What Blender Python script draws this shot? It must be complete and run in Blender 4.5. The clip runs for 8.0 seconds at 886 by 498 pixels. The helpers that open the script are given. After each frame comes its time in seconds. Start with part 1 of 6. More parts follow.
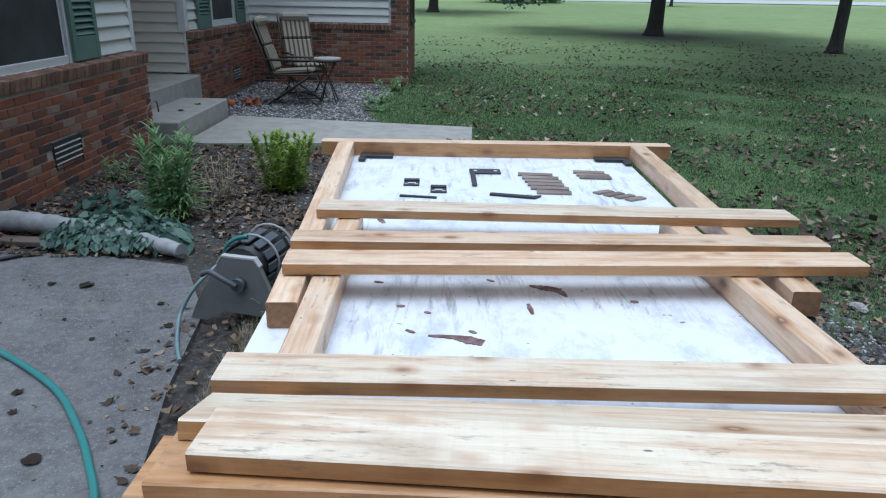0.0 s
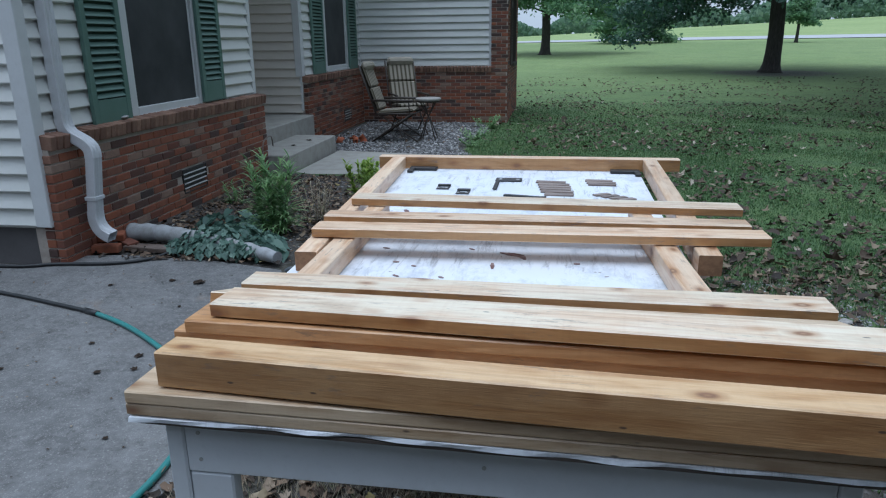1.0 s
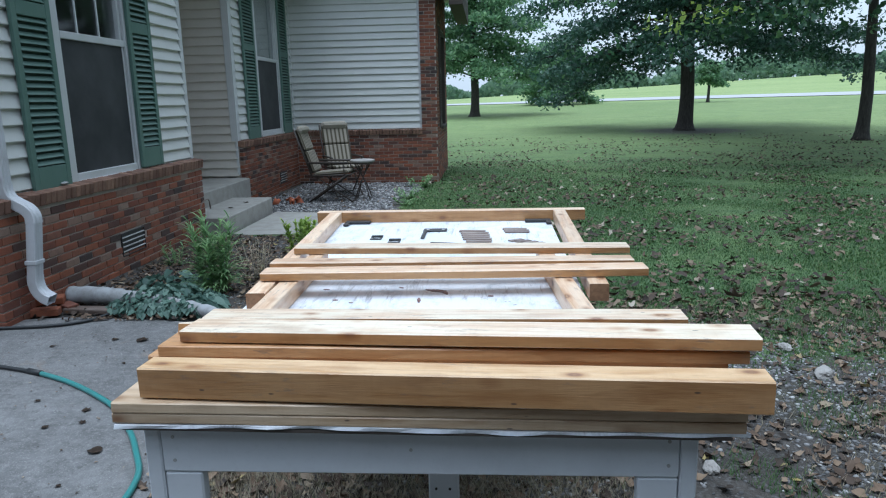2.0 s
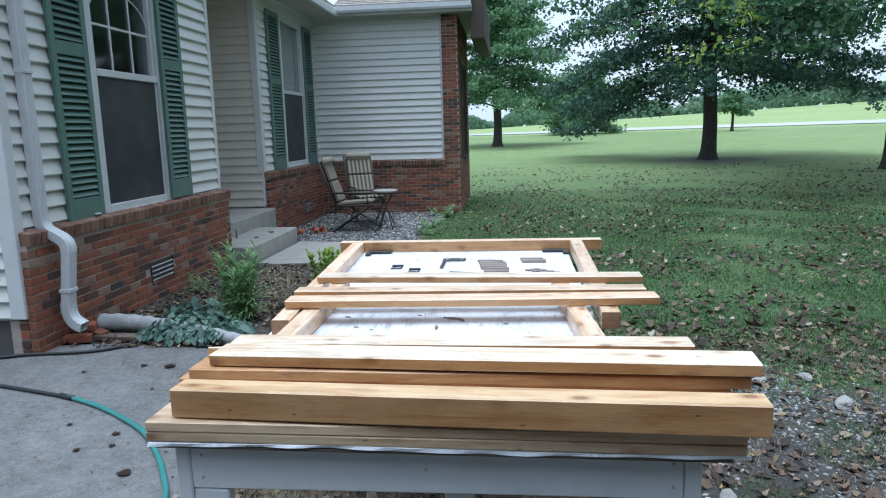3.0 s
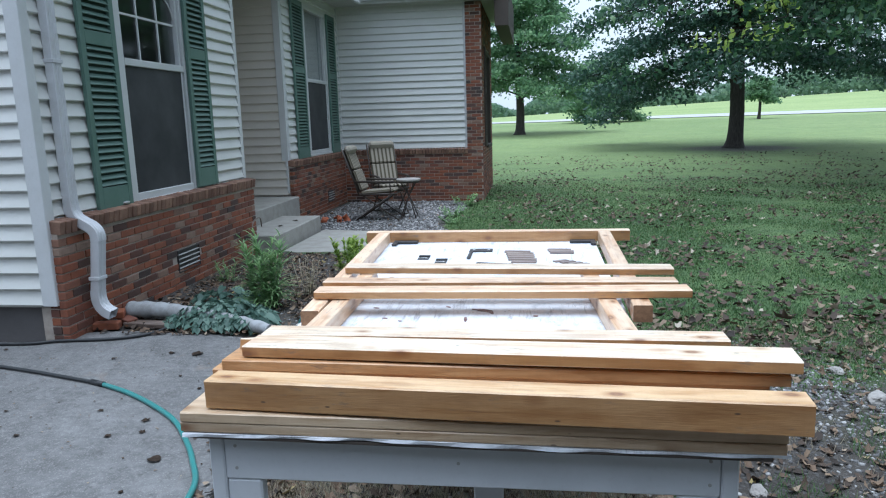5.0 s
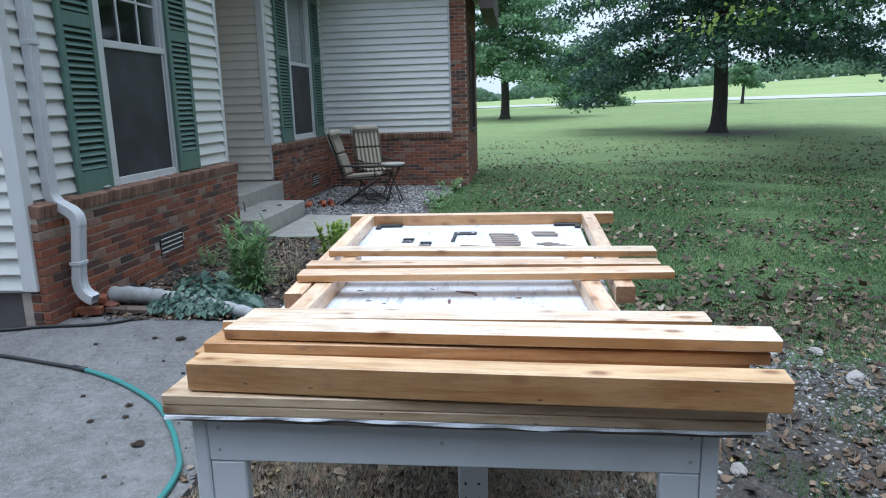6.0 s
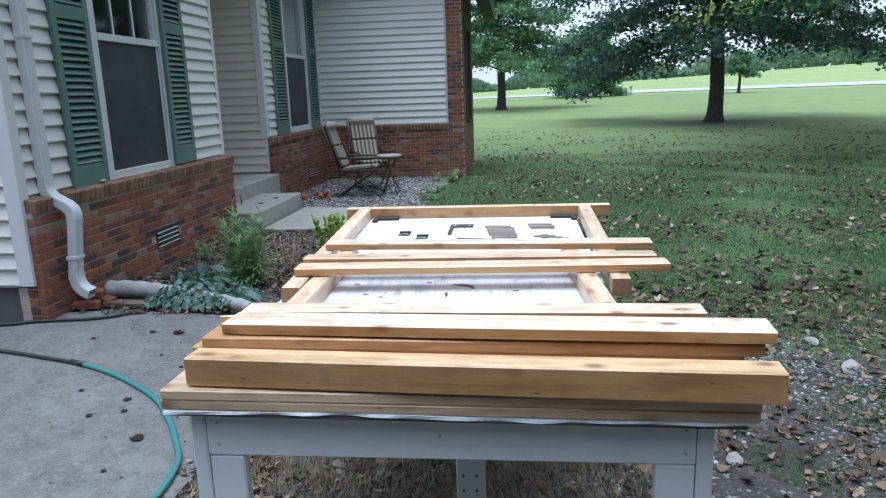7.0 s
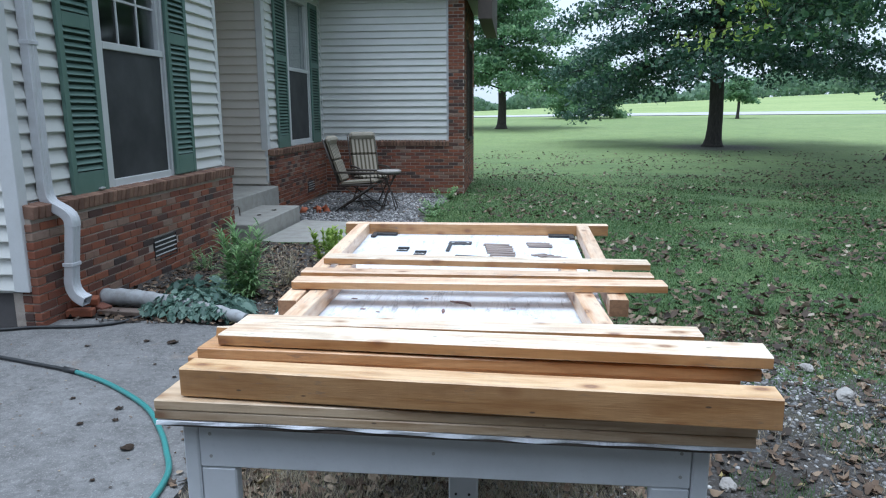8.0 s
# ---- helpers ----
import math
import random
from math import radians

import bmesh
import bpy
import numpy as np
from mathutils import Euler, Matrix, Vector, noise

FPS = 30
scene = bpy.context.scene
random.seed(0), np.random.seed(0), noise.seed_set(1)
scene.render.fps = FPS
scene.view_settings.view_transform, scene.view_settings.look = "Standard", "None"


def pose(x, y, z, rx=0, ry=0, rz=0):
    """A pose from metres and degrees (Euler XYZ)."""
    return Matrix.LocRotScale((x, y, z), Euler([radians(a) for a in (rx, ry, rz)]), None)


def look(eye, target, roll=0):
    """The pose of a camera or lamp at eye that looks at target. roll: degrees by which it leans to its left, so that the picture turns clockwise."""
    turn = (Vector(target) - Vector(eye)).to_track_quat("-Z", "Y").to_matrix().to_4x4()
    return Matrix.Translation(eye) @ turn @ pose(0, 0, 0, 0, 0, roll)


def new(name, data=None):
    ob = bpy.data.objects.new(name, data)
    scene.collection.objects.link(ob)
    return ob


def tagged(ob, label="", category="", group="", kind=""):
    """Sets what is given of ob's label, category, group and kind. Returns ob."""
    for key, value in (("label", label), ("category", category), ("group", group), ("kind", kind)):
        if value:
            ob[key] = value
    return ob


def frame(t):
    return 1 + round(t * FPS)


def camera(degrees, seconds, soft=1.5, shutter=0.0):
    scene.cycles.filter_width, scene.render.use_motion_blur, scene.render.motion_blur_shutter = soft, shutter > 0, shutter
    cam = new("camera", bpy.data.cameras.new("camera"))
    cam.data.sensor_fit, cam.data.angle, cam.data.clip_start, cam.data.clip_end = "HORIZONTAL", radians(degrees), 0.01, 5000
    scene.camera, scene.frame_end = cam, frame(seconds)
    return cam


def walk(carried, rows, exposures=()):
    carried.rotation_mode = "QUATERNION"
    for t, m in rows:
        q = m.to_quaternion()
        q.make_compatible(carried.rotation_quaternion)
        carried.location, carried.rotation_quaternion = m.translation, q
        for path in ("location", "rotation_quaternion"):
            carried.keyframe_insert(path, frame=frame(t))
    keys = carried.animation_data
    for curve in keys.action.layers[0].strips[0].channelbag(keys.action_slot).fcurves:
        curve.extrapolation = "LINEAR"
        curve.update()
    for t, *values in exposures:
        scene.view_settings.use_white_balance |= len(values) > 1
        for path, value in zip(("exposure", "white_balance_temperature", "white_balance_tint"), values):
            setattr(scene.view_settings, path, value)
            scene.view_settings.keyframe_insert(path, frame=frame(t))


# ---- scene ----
cam = camera(64.7, 8.0, soft=1.15)
PATH = [
    (0, (-0.015, -0.029, 1.551), (0.002, 1.849, 0.864), 1.1),
    (0.3, (0.023, -0.166, 1.545), (0.002, 1.707, 0.845), 2.4),
    (0.5, (0.081, -0.279, 1.551), (0.073, 1.596, 0.856), 2.2),
    (0.8, (0.225, -0.444, 1.546), (-0.049, 1.455, 0.98), 0.0),
    (1, (0.35, -0.534, 1.534), (0.045, 1.356, 0.956), -0.7),
    (1.2, (0.439, -0.611, 1.546), (0.206, 1.282, 0.947), -0.7),
    (1.5, (0.454, -0.724, 1.558), (0.36, 1.205, 1.038), -1.2),
    (1.7, (0.411, -0.787, 1.553), (0.296, 1.155, 1.089), -1.5),
    (2.8, (0.461, -0.951, 1.581), (0.3, 1.011, 1.225), -0.8),
    (3, (0.448, -0.951, 1.577), (0.251, 1.011, 1.243), -1.6),
    (3.5, (0.44, -0.938, 1.571), (0.238, 1.016, 1.196), -0.2),
    (3.8, (0.444, -0.927, 1.573), (0.295, 1.029, 1.188), 0.0),
    (4.0, (0.436, -0.929, 1.576), (0.214, 1.015, 1.163), -0.8),
    (4.2, (0.427, -0.948, 1.588), (0.191, 1.004, 1.224), -0.9),
    (5.3, (0.419, -0.936, 1.585), (0.16, 1.013, 1.219), -1.9),
    (5.5, (0.422, -0.939, 1.585), (0.195, 1.013, 1.213), -1.2),
    (6, (0.424, -0.936, 1.575), (0.208, 1.01, 1.167), -1.6),
    (6.5, (0.426, -0.936, 1.58), (0.227, 1.005, 1.142), -1.8),
    (7, (0.426, -0.939, 1.583), (0.218, 1.003, 1.15), -1.9),
    (7.5, (0.424, -0.947, 1.584), (0.182, 0.992, 1.16), -1.6),
    (8, (0.421, -0.943, 1.583), (0.222, 1.009, 1.197), -0.3),
]
EXPOSURES = [(0.0, 0.27, 5420, 9), (0.5, 0.14, 5440, 9), (1.0, 0.15, 5340, 8), (1.5, 0.32, 5380, 7), (3.0, 0.76, 5400, 7), (3.5, 0.76, 5400, 7), (5.5, 0.77, 5500, 9), (8.0, 0.77, 5500, 9)]
walk(cam, [(t, look(eye, target, roll)) for t, eye, target, roll in PATH], EXPOSURES)

# ---- light ----
world = bpy.data.worlds.new("overcast_sky")
scene.world = world
world.use_nodes = True
wn, wl = world.node_tree.nodes, world.node_tree.links
wn.clear()
sky = wn.new("ShaderNodeTexSky")
sky.sky_type, sky.sun_disc = "NISHITA", False
sky.sun_elevation, sky.sun_rotation = radians(83), radians(205)
sky.air_density, sky.dust_density, sky.ozone_density = 1.0, 4.0, 1.0
soft_sky = wn.new("ShaderNodeHueSaturation")
soft_sky.inputs["Saturation"].default_value = 0.6
wbg = wn.new("ShaderNodeBackground")
wbg.inputs["Strength"].default_value = 0.04
wout = wn.new("ShaderNodeOutputWorld")
wl.new(sky.outputs[0], soft_sky.inputs["Color"])
wl.new(soft_sky.outputs[0], wbg.inputs["Color"])
cloud = wn.new("ShaderNodeBackground")
cloud.inputs["Color"].default_value = (0.885, 0.955, 1.0, 1)
cloud.inputs["Strength"].default_value = 0.52
both = wn.new("ShaderNodeAddShader")
wl.new(wbg.outputs[0], both.inputs[0])
wl.new(cloud.outputs[0], both.inputs[1])
wl.new(both.outputs[0], wout.inputs["Surface"])
sun_data = bpy.data.lights.new("sun", "SUN")
sun_data.energy, sun_data.angle, sun_data.color = 1.5, radians(50), (0.955, 0.985, 1.0)
sun = new("sun", sun_data)
sun.matrix_world = look((-1.0, -2.2, 20), (0, 0, 0))


# ---- materials ----
class Mat:
    """A node material with short helpers."""

    def __init__(self, name, rough=0.7, metal=0.0):
        self.m = bpy.data.materials.new(name)
        self.m.use_nodes = True
        self.n, self.l = self.m.node_tree.nodes, self.m.node_tree.links
        self.b = self.n["Principled BSDF"]
        self.b.inputs["Roughness"].default_value = rough
        self.b.inputs["Metallic"].default_value = metal
        self.co = self.n.new("ShaderNodeTexCoord").outputs["Object"]

    def put(self, socket, value):
        if isinstance(value, bpy.types.NodeSocket):
            self.l.new(value, socket)
        elif value is not None:
            socket.default_value = value

    def coords(self, scale=(1, 1, 1), shift=None, space=None):
        n = self.n.new("ShaderNodeMapping")
        n.inputs["Scale"].default_value = scale
        self.put(n.inputs["Vector"], self.co if space is None else space)
        self.put(n.inputs["Location"], shift)
        return n.outputs[0]

    def world_co(self):
        return self.n.new("ShaderNodeNewGeometry").outputs["Position"]

    def noise(self, co, scale, detail=4, rough=0.6, warp=0.0):
        n = self.n.new("ShaderNodeTexNoise")
        n.inputs["Scale"].default_value, n.inputs["Detail"].default_value = scale, detail
        n.inputs["Roughness"].default_value, n.inputs["Distortion"].default_value = rough, warp
        self.put(n.inputs["Vector"], co)
        return n.outputs["Fac"]

    def cells(self, co, scale, out="Distance"):
        n = self.n.new("ShaderNodeTexVoronoi")
        n.inputs["Scale"].default_value = scale
        self.put(n.inputs["Vector"], co)
        return n.outputs[out]

    def span(self, v, a, b, c=0.0, d=1.0):
        n = self.n.new("ShaderNodeMapRange")
        self.put(n.inputs["Value"], v)
        for key, x in (("From Min", a), ("From Max", b), ("To Min", c), ("To Max", d)):
            n.inputs[key].default_value = x
        return n.outputs[0]

    def math(self, op, a, b):
        n = self.n.new("ShaderNodeMath")
        n.operation = op
        self.put(n.inputs[0], a), self.put(n.inputs[1], b)
        return n.outputs[0]

    def mix(self, f, a, b, how="MIX"):
        n = self.n.new("ShaderNodeMix")
        n.data_type, n.blend_type = "RGBA", how
        self.put(n.inputs["Factor"], f)
        self.put(n.inputs["A"], (*a, 1) if isinstance(a, tuple) else a)
        self.put(n.inputs["B"], (*b, 1) if isinstance(b, tuple) else b)
        return n.outputs["Result"]

    def ramp(self, v, stops):
        n = self.n.new("ShaderNodeValToRGB")
        e = n.color_ramp.elements
        while len(e) < len(stops):
            e.new(0.5)
        for el, (p, c) in zip(e, stops):
            el.position, el.color = p, (*c, 1)
        self.put(n.inputs[0], v)
        return n.outputs[0]

    def random(self):
        return self.n.new("ShaderNodeObjectInfo").outputs["Random"]

    def island(self):
        return self.n.new("ShaderNodeNewGeometry").outputs["Random Per Island"]

    def attr(self, name):
        n = self.n.new("ShaderNodeAttribute")
        n.attribute_name = name
        return n.outputs["Fac"]

    def done(self, colour, bump=None, height=0.002, rough=None):
        self.put(self.b.inputs["Base Color"], (*colour, 1) if isinstance(colour, tuple) else colour)
        self.put(self.b.inputs["Roughness"], rough)
        if bump is not None:
            n = self.n.new("ShaderNodeBump")
            n.inputs["Distance"].default_value = height
            self.put(n.inputs["Height"], bump)
            self.l.new(n.outputs[0], self.b.inputs["Normal"])
        return self.m


def wood_mat(name, light, mid, dark, holes=True, stain=0.4):
    m = Mat(name, 0.36)
    r = m.random()
    shift = m.n.new("ShaderNodeCombineXYZ")
    for i, k in enumerate((37.0, 11.0, 23.0)):
        m.put(shift.inputs[i], m.math("MULTIPLY", r, k))
    at = shift.outputs[0]
    grain = m.noise(m.coords((1.5, 17, 17), at), 3.0, 5, 0.62, 0.8)
    fine = m.noise(m.coords((9, 190, 190), at), 2.0, 3)
    rings = m.n.new("ShaderNodeTexWave")
    rings.wave_type, rings.bands_direction, rings.wave_profile = "BANDS", "Y", "SAW"
    for key, v in (("Scale", 7.0), ("Distortion", 6.0), ("Detail", 3.0), ("Detail Scale", 1.4), ("Detail Roughness", 0.55)):
        rings.inputs[key].default_value = v
    m.put(rings.inputs["Vector"], m.coords((0.13, 1.6, 1.6), at))
    c = m.ramp(grain, [(0.26, tuple(0.5 * (a + b) for a, b in zip(mid, dark))), (0.42, mid), (0.64, light)])
    c = m.mix(m.span(rings.outputs["Fac"], 0.6, 1.0, 0.0, 0.40), c, dark)
    c = m.mix(m.span(fine, 0.45, 0.72, 0.0, 0.22), c, dark)
    pale = m.noise(m.coords((1.6, 7, 7), at), 2.2, 4, 0.6)
    c = m.mix(m.span(pale, 0.45, 0.6, 0.0, 0.6), c, tuple(min(0.86, v * 1.05 + 0.02) for v in light))
    red = m.noise(m.coords((2.4, 8, 8), at), 1.7, 4, 0.6)
    c = m.mix(m.span(red, 0.54, 0.7, 0.0, stain), c, tuple(0.75 * v for v in dark))
    knots = m.cells(m.coords((5.0, 9, 9), at), 1.5)
    c = m.mix(m.span(knots, 0.14, 0.28, 0.6, 0.0), c, dark)
    c = m.mix(m.span(knots, 0.09, 0.15, 0.85, 0.0), c, (0.24, 0.11, 0.05))
    c = m.mix(m.span(knots, 0.03, 0.07, 0.6, 0.0), c, tuple(0.9 * v for v in mid))
    if holes:
        dots = m.cells(m.coords((7, 20, 20), at), 1.1)
        c = m.mix(m.span(dots, 0.035, 0.06, 0.8, 0.0), c, (0.05, 0.035, 0.03))
    smudge = m.noise(m.coords((7, 34, 34), at), 2.6, 6, 0.75)
    where = m.noise(m.coords((2.0, 6, 6), at), 2.0, 2)
    c = m.mix(m.math("MULTIPLY", m.span(smudge, 0.55, 0.66, 0.0, 0.7), m.span(where, 0.46, 0.6)), c, (0.22, 0.17, 0.14))
    saw = m.noise(m.coords((55, 2.5, 2.5), at), 2.2, 4, 0.6)
    c = m.mix(m.span(saw, 0.5, 0.72, 0.0, 0.10), c, dark)
    m.b.inputs["Specular IOR Level"].default_value = 0.7
    hs = m.n.new("ShaderNodeHueSaturation")
    m.put(hs.inputs["Value"], m.span(r, 0, 1, 0.86, 1.08)), m.put(hs.inputs["Color"], c)
    return m.done(hs.outputs[0], m.math("ADD", grain, fine), 0.0006)


PINE = wood_mat("pine_lumber", (0.83, 0.63, 0.45), (0.70, 0.445, 0.255), (0.41, 0.19, 0.075))
PINE_BEAM = wood_mat("orange_pine_lumber", (0.80, 0.56, 0.31), (0.66, 0.40, 0.18), (0.38, 0.17, 0.055), True, 0.4)
# darker orange for upright board faces: their weaker light, put into colour
PINE_EDGE_SHADED = wood_mat("orange_shaded_sawn_edge", (0.54, 0.305, 0.128), (0.43, 0.218, 0.08), (0.27, 0.105, 0.032), True, 0.4)
PINE_RED = wood_mat("cedar_toned_lumber", (0.72, 0.42, 0.20), (0.56, 0.285, 0.11), (0.37, 0.15, 0.045))
PINE_GREY = wood_mat("pale_sawn_lumber", (0.86, 0.73, 0.57), (0.76, 0.57, 0.39), (0.44, 0.23, 0.10))
PINE_DULL = wood_mat("dull_sawn_lumber", (0.64, 0.49, 0.33), (0.50, 0.345, 0.205), (0.29, 0.17, 0.085), True, 0.4)
SHIM = wood_mat("grey_brown_shim_wood", (0.30, 0.235, 0.20), (0.20, 0.145, 0.12), (0.09, 0.06, 0.05), False)
OLD_WOOD = wood_mat("old_board", (0.22, 0.17, 0.14), (0.14, 0.10, 0.08), (0.07, 0.05, 0.04), False)


def paint_mat(name, colour, worn, amount=0.25, rough=0.6, scale=6.0):
    m = Mat(name, rough)
    co = m.world_co()
    big, fine = m.noise(co, scale, 5, 0.65), m.noise(co, scale * 14, 3)
    c = m.mix(m.span(big, 0.42, 0.72, 0, amount), colour, worn)
    c = m.mix(m.span(fine, 0.55, 0.75, 0, amount * 0.6), c, worn)
    return m.done(c, fine, 0.0006)


def table_top_mat():
    m = Mat("worn_white_paint", 0.5)
    co = m.world_co()
    c = m.mix(m.span(m.noise(co, 2.2, 4), 0.4, 0.7, 0, 0.5), (0.82, 0.84, 0.88), (0.64, 0.68, 0.74))
    cloudy = m.noise(m.coords((5, 3, 1), space=co), 2.0, 6, 0.7)
    c = m.mix(m.span(cloudy, 0.5, 0.68, 0, 0.65), c, (0.42, 0.45, 0.50))
    streak = m.noise(m.coords((34, 4, 1), space=co), 1.6, 5, 0.75, 0.4)
    where = m.noise(co, 3.1, 2)
    c = m.mix(m.math("MULTIPLY", m.span(streak, 0.52, 0.66, 0, 0.8), m.span(where, 0.45, 0.6)), c, (0.33, 0.33, 0.35))
    flecks = m.noise(m.coords((9, 13, 1), space=co), 3.0, 4, 0.6)
    c = m.mix(m.span(flecks, 0.69, 0.715, 0, 0.9), c, (0.15, 0.11, 0.10))
    return m.done(c, streak, 0.0006, m.span(cloudy, 0.4, 0.7, 0.4, 0.7))


WHITE_TOP = table_top_mat()
END_GRAIN = paint_mat("sawn_end_grain", (0.34, 0.19, 0.10), (0.17, 0.085, 0.045), 0.8, 0.8, 60)
STAIN = paint_mat("red_brown_spill", (0.13, 0.055, 0.05), (0.42, 0.33, 0.32), 0.75, 0.5, 45)
GREY_PAINT = paint_mat("pale_grey_paint", (0.71, 0.73, 0.765), (0.56, 0.575, 0.60), 0.4, 0.55, 5)
SIDING = paint_mat("white_vinyl_siding", (0.69, 0.69, 0.655), (0.57, 0.57, 0.52), 0.35, 0.42, 2.5)
BEIGE_SIDING = paint_mat("beige_vinyl_siding", (0.69, 0.64, 0.575), (0.58, 0.53, 0.475), 0.3, 0.5, 2.5)
TRIM = paint_mat("white_trim", (0.64, 0.65, 0.65), (0.48, 0.48, 0.46), 0.35, 0.4, 4)
GREEN = paint_mat("green_shutter_paint", (0.105, 0.185, 0.15), (0.15, 0.23, 0.195), 0.5, 0.5, 5)
# near-black green: shade between the slats, put into the colour
SLAT_GAP_SHADE = paint_mat("shutter_shadow_back", (0.02, 0.045, 0.04), (0.03, 0.05, 0.045), 0.4, 0.7, 8)
GUTTER = paint_mat("white_gutter_metal", (0.60, 0.61, 0.63), (0.42, 0.40, 0.38), 0.4, 0.35, 7)
FASCIA = paint_mat("brown_fascia", (0.075, 0.06, 0.05), (0.05, 0.04, 0.035), 0.5, 0.8, 5)
SOFFIT = paint_mat("grey_soffit", (0.50, 0.49, 0.47), (0.40, 0.39, 0.37), 0.4, 0.6, 3)
BLIND = paint_mat("pale_blind_cloth", (0.66, 0.67, 0.66), (0.54, 0.55, 0.55), 0.4, 0.8, 4)
# dark wall colour that carries the dimness of the unlit rooms
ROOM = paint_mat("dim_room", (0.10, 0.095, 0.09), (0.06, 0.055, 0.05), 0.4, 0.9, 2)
BLACK_IRON = paint_mat("black_hardware", (0.02, 0.02, 0.022), (0.05, 0.05, 0.05), 0.4, 0.45, 30)
STEEL = paint_mat("worn_steel", (0.45, 0.45, 0.44), (0.25, 0.22, 0.20), 0.4, 0.35, 30)
PLASTIC = paint_mat("grey_plastic", (0.19, 0.19, 0.192), (0.13, 0.13, 0.13), 0.5, 0.5, 12)
DARK_PLASTIC = paint_mat("dark_grey_plastic", (0.085, 0.095, 0.105), (0.06, 0.067, 0.075), 0.4, 0.5, 12)
HOSE_GREEN = paint_mat("green_hose_vinyl", (0.05, 0.235, 0.22), (0.07, 0.185, 0.175), 0.5, 0.35, 20)
HOSE_PALE = paint_mat("faded_hose_vinyl", (0.22, 0.31, 0.33), (0.13, 0.19, 0.20), 0.5, 0.4, 20)
HOSE_BLACK = paint_mat("black_hose_rubber", (0.022, 0.024, 0.026), (0.05, 0.05, 0.05), 0.4, 0.5, 20)
PVC = paint_mat("dirty_white_paint", (0.55, 0.55, 0.54), (0.30, 0.28, 0.25), 0.6, 0.5, 9)
LOG = paint_mat("weathered_grey_log", (0.36, 0.37, 0.38), (0.20, 0.19, 0.17), 0.7, 0.85, 14)
STEP_STONE = paint_mat("warm_worn_concrete", (0.37, 0.355, 0.32), (0.22, 0.205, 0.18), 0.6, 0.9, 6)
RUST_FRAME = paint_mat("dark_chair_frame", (0.055, 0.045, 0.038), (0.10, 0.07, 0.05), 0.5, 0.55, 20)
STONE = paint_mat("pale_stone", (0.36, 0.34, 0.315), (0.20, 0.18, 0.16), 0.6, 0.85, 20)
ORANGE = paint_mat("orange_clay", (0.45, 0.13, 0.06), (0.30, 0.10, 0.05), 0.5, 0.8, 15)


def brick_mat():
    m = Mat("red_brick", 0.88)
    r = m.random()
    c = m.ramp(r, [(0.0, (0.050, 0.040, 0.037)), (0.12, (0.10, 0.052, 0.040)), (0.32, (0.195, 0.066, 0.038)), (0.62, (0.295, 0.098, 0.047)),
                   (0.84, (0.225, 0.098, 0.060)), (0.98, (0.29, 0.20, 0.15))])
    co = m.world_co()
    n, f = m.noise(co, 16, 5, 0.7), m.noise(co, 90, 3)
    c = m.mix(m.span(n, 0.44, 0.74, 0, 0.55), c, (0.11, 0.06, 0.048))
    c = m.mix(m.span(f, 0.6, 0.78, 0, 0.15), c, (0.42, 0.33, 0.28))
    return m.done(c, f, 0.003)


BRICK = brick_mat()


def cap_mat(name, colour, worn, amount, rough, scale):
    """Weathered brick whose tone changes from piece to piece."""
    m = Mat(name, rough)
    co = m.world_co()
    big, fine = m.noise(co, scale, 5, 0.7), m.noise(co, 80, 3)
    c = m.ramp(m.random(), [(0.0, worn), (0.35, tuple(0.75 * v for v in colour)), (0.8, colour), (1.0, tuple(1.2 * v for v in colour))])
    c = m.mix(m.span(big, 0.42, 0.72, 0, amount), c, worn)
    c = m.mix(m.span(fine, 0.58, 0.76, 0, 0.25), c, (0.40, 0.33, 0.28))
    return m.done(c, fine, 0.003)


CAP_BRICK = cap_mat("weathered_cap_brick", (0.32, 0.19, 0.13), (0.15, 0.075, 0.052), 0.8, 0.9, 9)
MORTAR = paint_mat("grey_mortar", (0.46, 0.40, 0.345), (0.25, 0.20, 0.17), 0.5, 0.95, 12)


def glass_mat():
    m = Mat("window_glass", 0.05)
    m.b.inputs["IOR"].default_value = 1.5
    m.b.inputs["Transmission Weight"].default_value = 1.0
    return m.done((0.75, 0.78, 0.78))


GLASS = glass_mat()


def screen_mat():
    m = Mat("insect_screen", 0.7)
    co = m.world_co()
    c = m.mix(m.span(m.noise(co, 2.0, 4), 0.35, 0.7), (0.028, 0.030, 0.033), (0.06, 0.062, 0.065))
    return m.done(c)


SCREEN = screen_mat()


